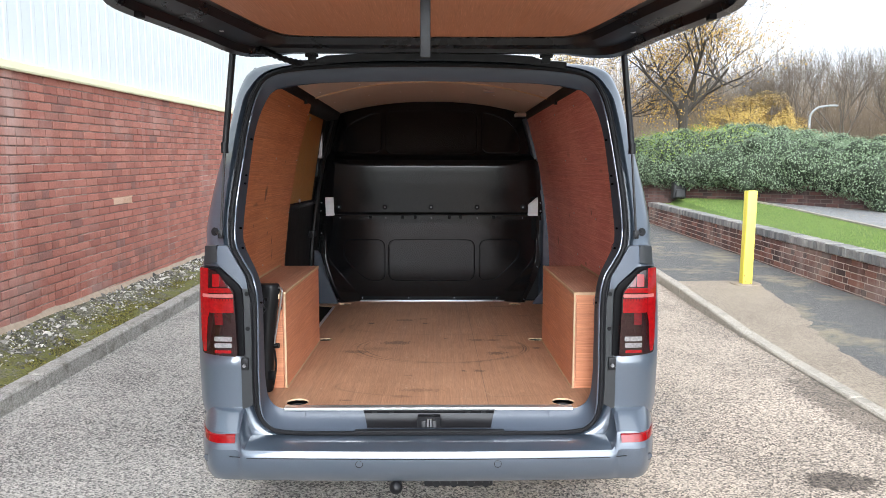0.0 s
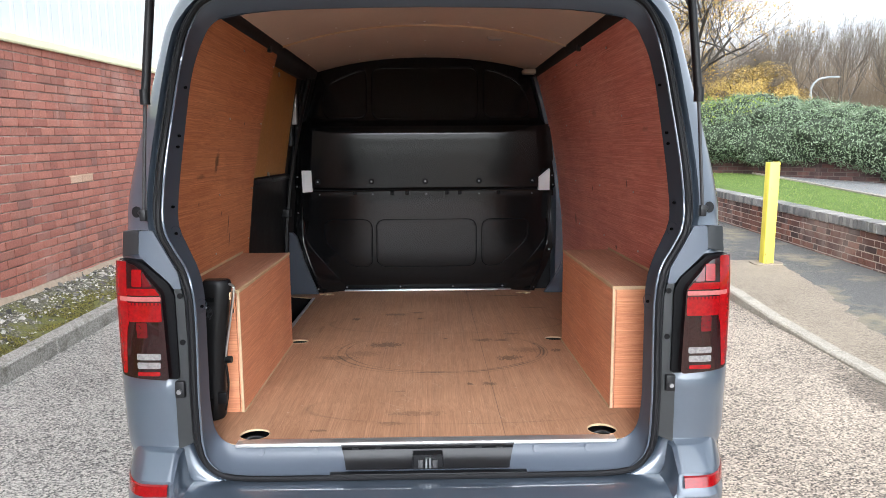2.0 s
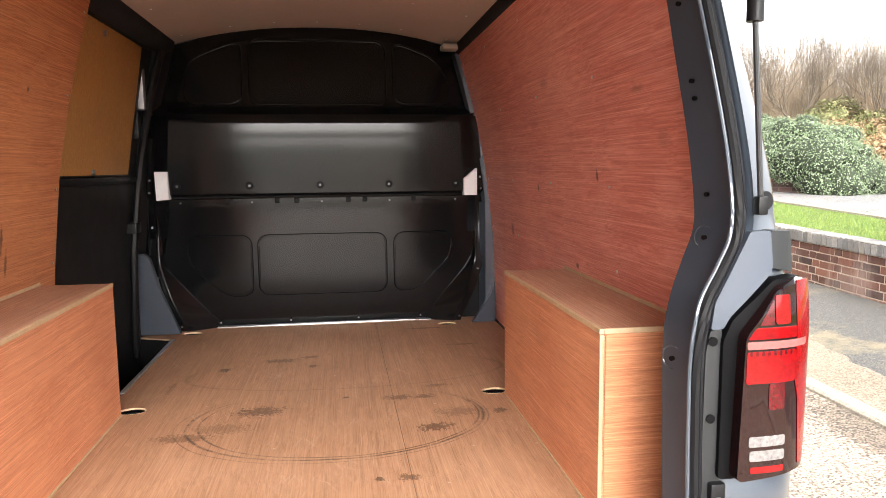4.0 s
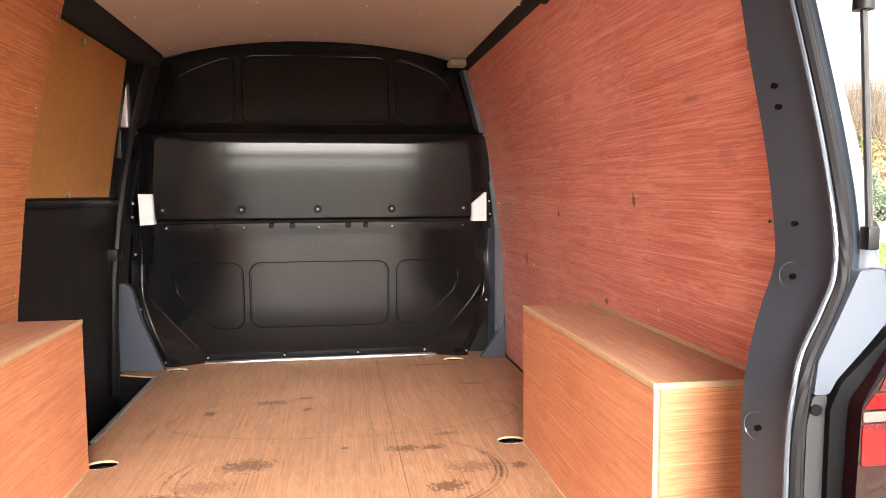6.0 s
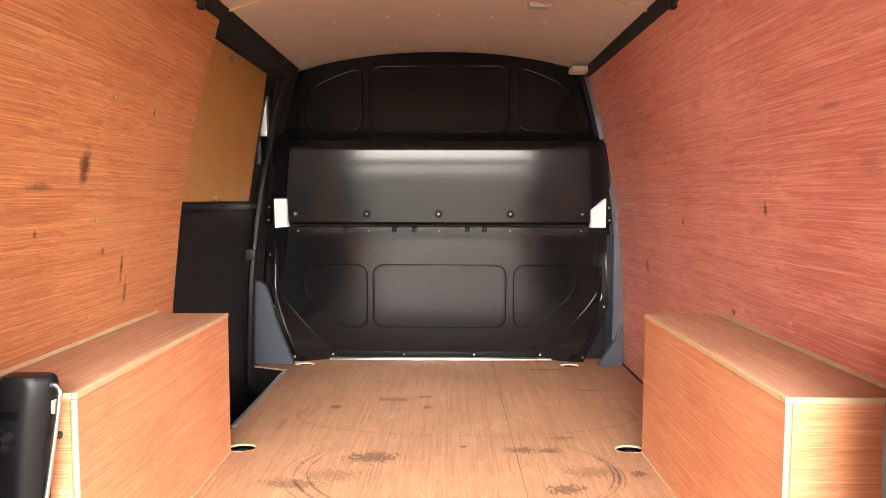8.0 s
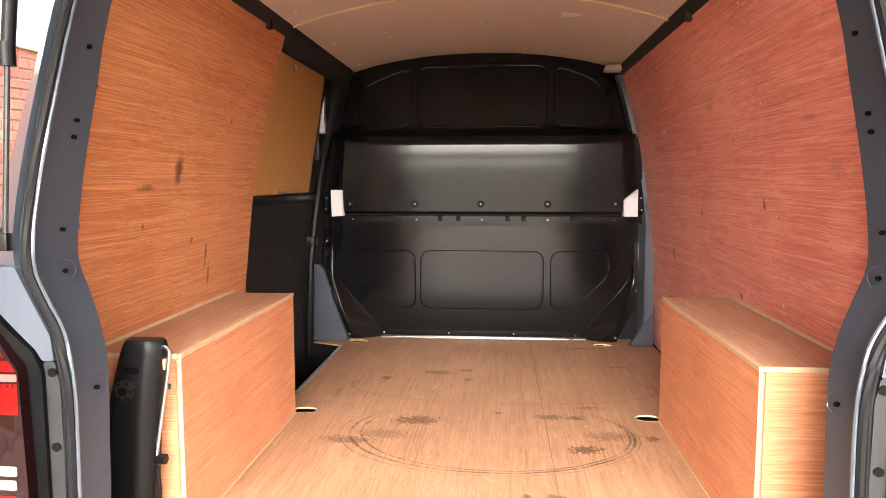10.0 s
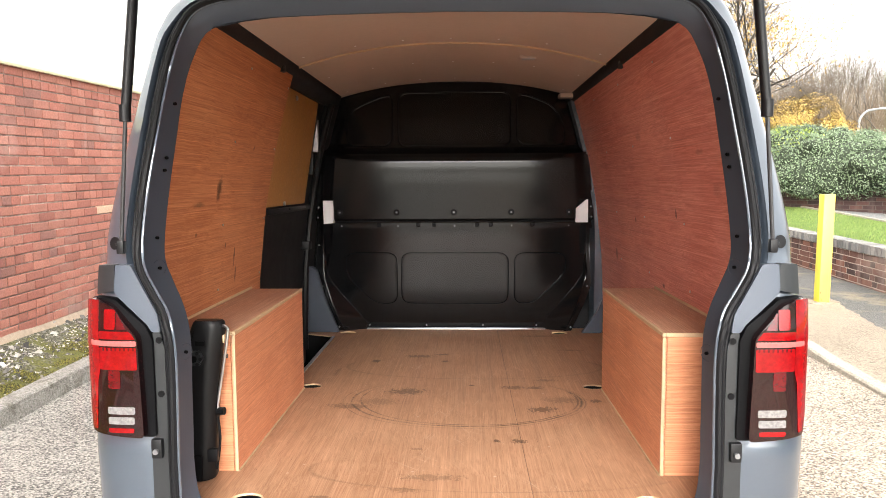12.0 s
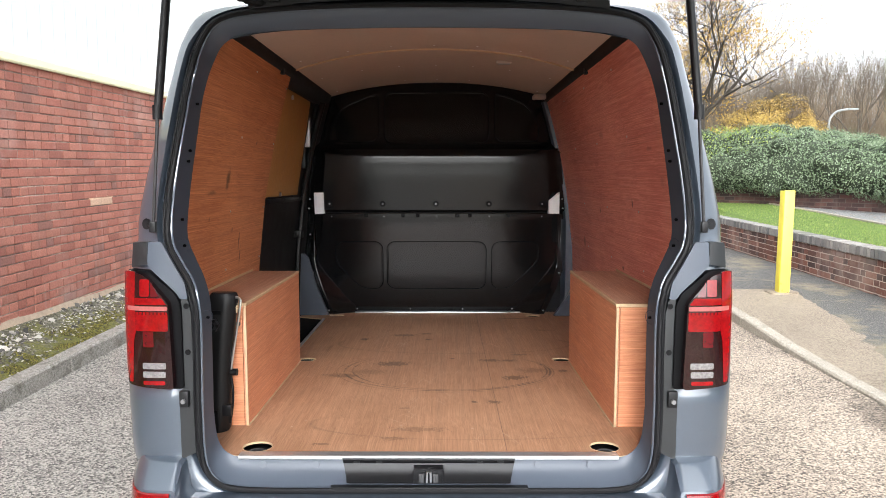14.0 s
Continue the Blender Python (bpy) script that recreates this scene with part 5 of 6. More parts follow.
for y in np.linspace(-6, 20, 70):
    rows.append([(-2.86 - t * 0.58, y, road_z(y) + 0.105 + 0.17 * t ** 1.3 + (0.02 * noise.noise((t * 3, y * 2.2, 0)) + 0.014 * noise.noise((t * 8, y * 7, 3)) if t > 0.05 else -.01) - (0.0108 * (y - 4)) * t * 0.9) for t in np.linspace(0, 1, 12)])
tagged(part("verge", strip([r[::-1] for r in rows]), VERGE), "narrow mossy gravel verge below the brick wall", "verge", kind="structure")


def verge_z(x, y):
    t = (-2.86 - x) / 0.58
    return road_z(y) + 0.105 + 0.17 * t ** 1.3 - (0.0108 * (y - 4)) * t * 0.9


shapes = []
rng = random.Random(4)
for k in range(8000):
    y = rng.uniform(1.0, 12)
    t = min(max(rng.gauss(0.68, 0.25), 0.04), 0.97)
    x = -2.86 - 0.58 * t
    s = rng.uniform(0.004, 0.013) * (2.4 if rng.random() < 0.05 else 1)
    c = Vector((x, y, verge_z(x, y) + s * 0.25))
    ax = [Vector((rng.uniform(-1, 1), rng.uniform(-1, 1), rng.uniform(-.5, .5))).normalized() * s * rng.uniform(.8, 1.6) for _ in range(2)]
    up = Vector((rng.uniform(-.3, .3), rng.uniform(-.3, .3), 1)) * s * 0.8
    pts = [c + ax[0], c + ax[1], c - ax[0], c - ax[1], c + up, c - up]
    shapes.append((pts, [(0, 1, 4), (1, 2, 4), (2, 3, 4), (3, 0, 4), (1, 0, 5), (2, 1, 5), (3, 2, 5), (0, 3, 5)]))
tagged(part("gravel", joined(shapes), STONE, smooth=0), "loose grey and buff stones on the verge", "gravel", kind="stuff")

shapes = []
rng = random.Random(14)
for k in range(60000):
    y = rng.uniform(1.0, 12)
    t = abs(rng.gauss(0.15, 0.40))
    x = -2.875 - 0.58 * t
    if t > 0.95 or noise.noise((x * 3.1, y * 2.4, 5)) + 0.6 * noise.noise((x * 9, y * 8, 1)) < 0.40 * t - 0.16:
        continue
    z = verge_z(x, y)
    h, w = rng.uniform(.003, .010), rng.uniform(.005, .012)
    a = rng.uniform(0, 6.28)
    tip = (x + rng.gauss(0, .006), y + rng.gauss(0, .006), z + h)
    ring_pts = [(x + w * math.cos(a + q * 2.09), y + w * math.sin(a + q * 2.09), z - .004) for q in range(3)]
    shapes.append((ring_pts + [tip], [(0, 1, 3), (1, 2, 3), (2, 0, 3)]))
n = Nodes("moss_tuft")
isl = n.t.nodes.new("ShaderNodeNewGeometry").outputs["Random Per Island"]
tagged(part("moss", joined(shapes), n.done(n.ramp(isl, [(0, (0.022, 0.022, 0.007)), (0.45, (0.075, 0.070, 0.014)), (0.8, (0.22, 0.205, 0.03)), (1, (0.17, 0.13, 0.06))]), 0.9), smooth=0), "yellow-green moss cushions along the kerb", "moss", kind="stuff")

# left brick wall: courses rise gently with the road
WALL_X, TILT_W, COURSE = -3.40, 0.026, 0.0762


def wall_top(y):
    return 2.372 + TILT_W * (y - 3.17)


wall_l = thing("wall_left", "red brick wall with pale mortar joints", "brick wall", kind="structure")
rows = [[(WALL_X - 0.008, y, wall_top(y) - 2.4), (WALL_X - 0.008, y, wall_top(y)), (WALL_X - .25, y, wall_top(y)), (WALL_X - .25, y, wall_top(y) - 2.4)] for y in (-8, 0, 10, 30)]
part("mortar", strip(rows), MORTAR, wall_l, "", 0)


def brick_mesh(l, h, d, mat, b=0.004):
    """A brick with its face on +x and worn edges."""
    bm = box((-d, 0, 0), (0, l, h), 0, 1)
    bmesh.ops.bevel(bm, geom=[e for e in bm.edges if all(abs(v.co.x) < 1e-6 for v in e.verts)], offset=b, segments=1, affect="EDGES")
    me = bpy.data.meshes.new("brick")
    bm.to_mesh(me)
    bm.free()
    me.materials.append(mat)
    return me


def mesh_shape(me, m):
    return [m @ v.co for v in me.vertices], [tuple(p.vertices) for p in me.polygons]


def lay(parent, meshes, spots, near):
    """Bricks at the poses: single objects where near is true, the rest joined."""
    rest = {}
    for which, m, single in spots:
        if single and near > 0:
            piece("brick", meshes[which], m, parent)
            near -= 1
        else:
            rest.setdefault(which, []).append(mesh_shape(meshes[which], m))
    for which, shapes in rest.items():
        ob = part("brickwork", joined(shapes), meshes[which].materials[0], parent, "", 0)
        ob["kind"] = "stuff"


spots = []
rng = random.Random(9)
for c in range(29):
    header = c % 6 == 1
    step = 0.1125 if header else 0.225
    y = -5.0 + (0.1125 if c % 2 else 0) + rng.uniform(-.006, .006)
    while y < 15:
        z = wall_top(y) - 0.004 - (c + 1) * COURSE + 0.005
        which = "head" if header else "brick"
        if c == 15 and 4.98 < y < 5.36:
            which = "pale"
        spots.append((which, pose(WALL_X + rng.uniform(-.0025, .0025), y, z, math.degrees(TILT_W), 0, rng.uniform(-.3, .3)), 3.3 < y < 5.6))
        y += step
lay(wall_l, {"brick": brick_mesh(0.215, 0.0655, 0.06, BRICK), "head": brick_mesh(0.1025, 0.0655, 0.06, BRICK), "pale": brick_mesh(0.215, 0.0655, 0.06, PALEBRICK)}, spots, 298)
rows = [[(WALL_X - .02, y, wall_top(y) - .01), (WALL_X + .035, y, wall_top(y) - .012), (WALL_X + .04, y, wall_top(y) + .004), (WALL_X + .022, y, wall_top(y) + .058), (WALL_X - .06, y, wall_top(y) + .085)] for y in (-8, 2, 6, 12, 30)]
tagged(part("flashing", strip([r[::-1] for r in rows]), CREAM, smooth=0), "cream metal flashing between brick and cladding", "flashing", kind="structure")
part("mortar_patch", prism([(4.975, 1.218), (5.47, 1.205), (5.475, 1.302), (5.30, 1.300), (4.985, 1.318)], WALL_X - .009, WALL_X - .0045, 0), PALEBRICK, wall_l)
# cement fillet where the wall meets the verge
rows = [[(WALL_X + .030 + .012 * noise.noise((0, y * 3, 4)), y, verge_z(-3.40, y) - .03), (WALL_X + .012, y, verge_z(-3.40, y) + .022 + .02 * noise.noise((1, y * 2.3, 4))), (WALL_X - .006, y, verge_z(-3.40, y) + .05 + .03 * noise.noise((2, y * 2.3, 4)))] for y in np.linspace(-5, 14, 120)]
tagged(part("fillet", strip([r[::-1] for r in rows]), plain("tan_cement", (0.40, 0.31, 0.23), 0.95, var=0.3, scale=18, bump=0.5)), "rough tan cement fillet at the foot of the wall", "fillet", kind="structure")
# box-profile cladding: each rib is a fold
sheet = []
y = -8.0
while y < 30:
    for dy, dx in ((0, 0), (.12, 0), (.135, .004), (.175, .004), (.19, 0)):
        sheet.append((WALL_X - .05 + dx, y + dy))
    y += 0.2
rows = [[(x, yy, wall_top(yy) + .05) for x, yy in sheet], [(x, yy, wall_top(yy) + 5.5) for x, yy in sheet]]
tagged(part("cladding", strip(rows), CLAD, smooth=0), "white ribbed metal cladding above the brickwork", "cladding", kind="structure")
part("cladding_backing", prism([(-3.5, -8.0), (-12, -8.0), (-12, 30), (-3.5, 30)], 0.0, 7.4, 2), CLAD, None, "", 0)
tagged(bpy.data.objects["cladding_backing"], "plain white industrial building behind the wall", "building", kind="structure")

# right kerb (dropped near the van) and pavement
def upstand(y):
    return interp(y, [3.6, 5.2, 30], [0.015, 0.10, 0.10])


def kerb_x(y):
    return interp(y, [-8, 1.7, 4.6, 5.3, 8, 12, 20], [2.72, 2.86, 2.90, 2.93, 3.10, 3.42, 4.0])


def pave_z(x, y):
    t = min(max((x - kerb_x(y)) / 1.6, 0), 1)
    return road_z(y) + upstand(y) + (0.115 - upstand(y)) * t


def low_x(y):
    return 4.75 + 0.0465 * (y - 4.7)


rows = [[(kerb_x(y) + .10 + t * (low_x(y) + .05 - kerb_x(y) - .10), y, pave_z(kerb_x(y) + .10 + t * (low_x(y) + .05 - kerb_x(y) - .10), y)) for t in np.linspace(0, 1, 9)] for y in np.linspace(-8, 22, 61)]
tagged(part("pavement", strip(rows), PAVE), "patched pavement of buff concrete and dark tarmac", "pavement", kind="structure")
kerb_r = thing("kerb_right", "pale concrete kerb dropping beside the pavement", "kerb", kind="structure")
me = bar(0.912, (0.125, 0.25), 0.014)
me.materials.append(KERB)
y = -7.0
while y < 20:
    x0, x1 = kerb_x(y), kerb_x(y + .915)
    z0, z1 = road_z(y) + upstand(y), road_z(y + .915) + upstand(y + .915)
    piece("kerbstone", me, pose(x0, y, z0 - .246 + random.uniform(-.003, .003), math.degrees(math.atan2(z1 - z0, .915)), 0, -math.degrees(math.atan2(x1 - x0, .915))), kerb_r)
    y += 0.915

# yellow square post
post = thing("bollard", "yellow painted square steel post with rust at its foot", "bollard", at=(3.868, 6.06, pave_z(3.868, 6.06)))
bm = box((-.0575, -.0575, -.02), (.0575, .0575, 1.155), 0.006)
for v in bm.verts:
    if v.co.z > 1:
        v.co.z += 0.10 * (v.co.x) * 0.25
    v.co.x += 0.012 * v.co.z
part("tube", bm, YELLOW, post)
RUST = plain("rust", (0.20, 0.075, 0.025), 0.9, var=0.5, scale=60)
for x, y, z, w, h in ((-.052, -.0590, .10, .016, .03), (.02, -.0590, 0.0, .03, .022), (-.035, -.0590, .03, .015, .02), (-.02, -.0590, .85, .010, .014)):
    part("rust_patch", prism(rounded([(x, z), (x + w, z), (x + w * .8, z + h), (x + w * .2, z + h * .8)], .006, 2), y, y + .003, 1), RUST, post)
part("concrete_pad", prism(rounded([(-.17, -.12), (.20, -.10), (.17, .12), (-.15, .13)], .05, 3), -.02, .012, 2), PAVE, post, "broken concrete pad")

# low brick wall with a coping of bricks on edge
low = thing("wall_low", "low dark brick wall with blue-grey brick coping", "brick wall", kind="structure")
ang = math.atan(0.0465)
base = Matrix.Translation((4.75, 4.7, 0)) @ Matrix.Rotation(-ang, 4, "Z") @ Matrix.Rotation(math.pi, 4, "Z")


def low_z(s):
    return 0.145 + 0.018 * s


spots = []
rng = random.Random(3)
for c in range(6):
    s, head = -8.0 + (0.05625 if c % 2 else 0), bool(c % 2)
    while s < 14:
        head = not head
        m = Matrix.Translation((4.75, 4.7, 0)) @ Matrix.Rotation(-ang, 4, "Z") @ pose(rng.uniform(-.003, .003), s + (.1 if head else .213), low_z(s) - .03 + c * .0762, -1.03, 0, 180)
        spots.append(("head" if head else "brick", m, 0.0 < s < 7.5))
        s += 0.1125 if head else 0.225
lay(low, {"brick": brick_mesh(0.213, 0.0645, 0.1, DARKBRICK), "head": brick_mesh(0.1, 0.0645, 0.1, DARKBRICK)}, spots, 296)
rot = Matrix.Translation((4.75, 4.7, 0)) @ Matrix.Rotation(-ang, 4, "Z")
rows = [[tuple(rot @ Vector((x, s, low_z(s) + z))) for x, z in ((.006, -.2), (.006, .425), (.22, .425), (.22, -.2))] for s in (-8, 0, 7, 15)]
part("mortar", strip(rows), DARKMORTAR, low, "", 0)
part("coping_bed", strip([[tuple(rot @ Vector((x, s, low_z(s) + z))) for x, z in ((-.010, .42), (-.010, .520), (.222, .520), (.222, .42))] for s in (-8, 0, 7, 14)]), SHADE_JOINT_MORTAR, low, "", 0)
cop = box((0, 0, 0), (.245, .066, .105), 0.0, 1)
bmesh.ops.bevel(cop, geom=[e for e in cop.edges if all(v.co.x < .01 for v in e.verts) and all(v.co.z > .05 for v in e.verts) or all(v.co.z > .1 for v in e.verts)], offset=0.012, segments=2, affect="EDGES")
me = bpy.data.meshes.new("coping_brick")
cop.to_mesh(me)
cop.free()
me.materials.append(COPING)
s = -7.9
while s < 14:
    piece("coping_brick", me, rot @ pose(-.018 + rng.uniform(-.003, .003), s, low_z(s) + .425 + rng.uniform(-.003, .003), 1.03, 0, rng.uniform(-.6, .6)), low)
    s += 0.0765

# grass strip, edging and path behind the low wall
def strip_mat():
    n, col, broad, r = ground_mat("mown_grass", [(0.1, (0.04, 0.075, 0.010)), (0.5, (0.095, 0.155, 0.024)), (0.9, (0.19, 0.26, 0.055))], 160, bump=0.9, big=2.0)
    return n.done(col, r)


GRASS = strip_mat()


def edge_x(y):
    return interp(y, [-6, 3, 6.7, 10.3, 14, 16], [5.0, 5.37, 6.1, 6.75, 6.6, 6.2])


def lawn_z(x, y):
    return 0.64 + 0.018 * (y - 4.7) + 0.10 * min(max((x - low_x(y)) / max(edge_x(y) - low_x(y), .3), 0), 1) + 0.035 * max(y - 10, 0) * (x > low_x(y) + .4)


rows = [[(low_x(y) + .2 + t * (max(edge_x(y), low_x(y) + .5) - low_x(y) - .2), y, lawn_z(low_x(y) + .2 + t * (edge_x(y) - low_x(y) - .2), y)) for t in np.linspace(0, 1, 8)] for y in np.linspace(-6, 16, 40)]
tagged(part("lawn", strip(rows), GRASS), "bright green mown grass strip behind the low wall", "grass", kind="structure")
shapes = []
rng = random.Random(21)
for k in range(26000):
    y = rng.uniform(2.5, 15.5)
    x = low_x(y) + .22 + rng.random() * max(edge_x(y) - low_x(y) - .24, .1)
    z = lawn_z(x, y)
    a = rng.uniform(0, math.pi)
    h, w = rng.uniform(.012, .036), rng.uniform(.002, .0045)
    lx, ly = rng.uniform(-.015, .015), rng.uniform(-.015, .015)
    shapes.append(([(x - w * math.cos(a), y - w * math.sin(a), z - .01), (x + w * math.cos(a), y + w * math.sin(a), z - .01), (x + lx, y + ly, z + h)], [(0, 1, 2)]))
n = Nodes("grass_blade")
isl = n.t.nodes.new("ShaderNodeNewGeometry").outputs["Random Per Island"]
BLADE = n.done(n.ramp(isl, [(0, (0.07, 0.12, 0.016)), (0.6, (0.15, 0.235, 0.04)), (1, (0.28, 0.31, 0.09))]), 0.6)
tagged(part("grass_blades", joined(shapes), BLADE, smooth=0), "bright green grass blades", "grass", kind="stuff")
edging = thing("path_edging", "pale concrete edging along the path", "edging", kind="structure")
ys = [k * .9 for k in range(-4, 17)]
for a, b in zip(ys, ys[1:]):
    p, q = Vector((edge_x(a), a, lawn_z(edge_x(a), a))), Vector((edge_x(b), b, lawn_z(edge_x(b), b)))
    d = q - p
    me = bar(d.length - .006, (.06, .16), 0.006)
    me.materials.append(KERB)
    piece("edging_stone", me, pose(p.x, p.y, p.z - .13, math.degrees(math.atan2(d.z, d.xy.length)), 0, -math.degrees(math.atan2(d.x, d.y))), edging)
rows = [[(edge_x(y) + .05 + t * (16 - edge_x(y)), y, lawn_z(edge_x(y), y) - .01 + .02 * t) for t in np.linspace(0, 1, 5)] for y in np.linspace(-6, 16, 24)]
n, col, broad, r = ground_mat("grey_path", [(0.1, (0.10, 0.10, 0.10)), (0.5, (0.20, 0.20, 0.20)), (0.9, (0.34, 0.33, 0.32))], 100)
tagged(part("path", strip(rows), n.done(col, r)), "grey tarmac footpath with fallen leaves", "path", kind="structure")

# far wall below the hedge
FA, FB = Vector((8.25, 10.45, .74)), Vector((5.05, 14.7, .90))
fd = (FB - FA).xy.normalized()
fl = (FB - FA).xy.length
frot = Matrix.Translation((FA.x, FA.y, 0)) @ Matrix.Rotation(math.atan2(-fd.x, fd.y), 4, "Z")
far_wall = thing("wall_far", "red brick retaining wall below the hedge, darkened as in its shade", "brick wall", kind="structure")
spots = []
for c in range(9):
    s = -0.3 + (0.1125 if c % 2 else 0)
    while s < fl:
        spots.append(("brick", frot @ pose(rng.uniform(-.004, .004), s + .215, .66 + c * .0762, 0, 0, 180), True))
        s += .225
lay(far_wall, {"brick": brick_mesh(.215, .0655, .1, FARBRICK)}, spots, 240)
part("mortar", strip([[tuple(frot @ Vector((.006, s, z))) for z in (.5, 1.34)] + [tuple(frot @ Vector((.3, s, 1.34)))] for s in (-.3, fl)]), SHADE_JOINT_MORTAR, far_wall, "", 0)


# ---- planting ----
def leaf_mat(name, stops, rough=0.5):
    n = Nodes(name)
    isl = n.t.nodes.new("ShaderNodeNewGeometry").outputs["Random Per Island"]
    col = n.ramp(isl, stops)
    return n.done(col, rough, None, Specular_IOR_Level=0.2)


HEDGE_LEAF = leaf_mat("hedge_leaf", [(0, (0.095, 0.135, 0.070)), (0.5, (0.160, 0.210, 0.126)), (1, (0.24, 0.295, 0.205))], 0.75)
# near-black green that paints the shade seen in gaps between hedge leaves
HEDGE_GAP_SHADE = plain("hedge_gap_shade", (0.026, 0.036, 0.019), 0.95)
LIME_LEAF = leaf_mat("lime_leaf", [(0, (0.07, 0.12, 0.02)), (0.5, (0.17, 0.24, 0.04)), (1, (0.34, 0.40, 0.08))])
GOLD_LEAF = leaf_mat("golden_leaf", [(0, (0.25, 0.14, 0.02)), (0.5, (0.52, 0.30, 0.04)), (1, (0.70, 0.48, 0.10))])
OCHRE_LEAF = leaf_mat("ochre_leaf", [(0, (0.16, 0.10, 0.03)), (0.5, (0.36, 0.24, 0.06)), (1, (0.55, 0.40, 0.12))])
RUSSET_LEAF = leaf_mat("russet_leaf", [(0, (0.10, 0.06, 0.03)), (0.5, (0.24, 0.15, 0.08)), (1, (0.36, 0.26, 0.15))])
OLIVE_LEAF = leaf_mat("olive_leaf", [(0, (0.05, 0.06, 0.02)), (0.5, (0.12, 0.13, 0.05)), (1, (0.22, 0.21, 0.10))])
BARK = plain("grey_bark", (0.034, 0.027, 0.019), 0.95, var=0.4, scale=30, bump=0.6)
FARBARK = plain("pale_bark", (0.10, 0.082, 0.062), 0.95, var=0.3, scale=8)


def leaf(rng, c, size, out=None):
    d = Vector((rng.uniform(-1, 1), rng.uniform(-1, 1), rng.uniform(-.6, 1)))
    if out is not None:
        d = d * 0.62 + out * 1.0
    d.normalize()
    a = d.cross(Vector((rng.uniform(-1, 1), rng.uniform(-1, 1), rng.uniform(-1, 1))))
    a.normalize()
    b = d.cross(a)
    return [c - a * size, c + b * size * .5, c + a * size, c - b * size * .5], [(0, 1, 2, 3)]


def leaf_cloud(rng, blobs, count, size, gaps=0.0):
    """Leaves over a set of lumpy blobs (centre, radii)."""
    areas = [b[1][0] * b[1][2] + b[1][1] * b[1][2] for b in blobs]
    shapes = []
    while len(shapes) < count:
        c, r = rng.choices(blobs, areas)[0]
        d = Vector((rng.gauss(0, 1), rng.gauss(0, 1), rng.gauss(0, 1))).normalized()
        p = Vector((c[0] + d.x * r[0], c[1] + d.y * r[1], c[2] + d.z * r[2]))
        q = 1.0 + 0.24 * noise.noise(p * 1.3) + 0.10 * noise.noise(p * 4.1)
        if gaps and noise.noise(p * 2.3 + Vector((7, 1, 3))) < -0.35 + gaps:
            continue
        q -= rng.random() ** 1.6 * 0.17
        p = Vector((c[0] + d.x * r[0] * q, c[1] + d.y * r[1] * q, c[2] + d.z * r[2] * q))
        shapes.append(leaf(rng, p, size * rng.uniform(.6, 1.3), d))
    return joined(shapes)


def core(blobs, k=0.86):
    shapes = []
    for c, r in blobs:
        bm = bmesh.new()
        bmesh.ops.create_icosphere(bm, subdivisions=2, radius=1)
        for v in bm.verts:
            p = Vector((c[0] + v.co.x * r[0], c[1] + v.co.y * r[1], c[2] + v.co.z * r[2]))
            q = k
            v.co = (c[0] + v.co.x * r[0] * q, c[1] + v.co.y * r[1] * q, c[2] + v.co.z * r[2] * q)
        bm.verts.index_update()
        shapes.append(([v.co.copy() for v in bm.verts], [tuple(v.index for v in f.verts) for f in bm.faces]))
        bm.free()
    return joined(shapes)


hedge = thing("hedge", "dense grey-green clipped hedge spilling over a brick wall", "hedge", at=(7.5, 13.5, .8))
hb = []
rng = random.Random(31)
ha, hbk = Vector((8.60, 10.55)), Vector((5.0, 15.3))
for k in range(26):
    s = k / 25
    p = ha.lerp(hbk, s)
    rr = 0.62 + 0.20 * rng.random()
    top = interp(s, [0, .08, .30, .42, .70, .9, 1], [1.86, 2.08, 2.26, 2.46, 2.52, 2.42, 2.3]) + rng.uniform(-.06, .06)
    h = 0.50 + 0.10 * rng.random()
    hb.append(((p.x + rng.uniform(-.12, .25), p.y + rng.uniform(-.05, .3), top - h), (rr, rr, h)))
    hb.append(((p.x + rng.uniform(-.35, -.15), p.y + rng.uniform(-.35, -.1), 1.62 + rng.uniform(-.10, .12) - 0.2 * max(0.16 - s, 0) / 0.16), (0.55, 0.55, 0.42)))
    hb.append(((p.x + .9 + rng.uniform(-.2, .3), p.y + .8, top - .50), (0.85, 0.85, 0.60)))
hb += [((8.32, 10.30, 1.12), (.36, .36, .42)), ((8.62, 10.05, 1.05), (.40, .40, .42)), ((8.95, 10.15, 1.20), (.45, .42, .45)), ((9.35, 10.25, 1.05), (.45, .42, .42)), ((9.9, 10.2, .92), (.48, .45, .36)), ((10.6, 10.2, .90), (.55, .5, .34))]
inv = Matrix.Translation((-7.5, -13.5, -.8))


def moved(shape, m):
    return [m @ Vector(v) for v in shape[0]], shape[1]


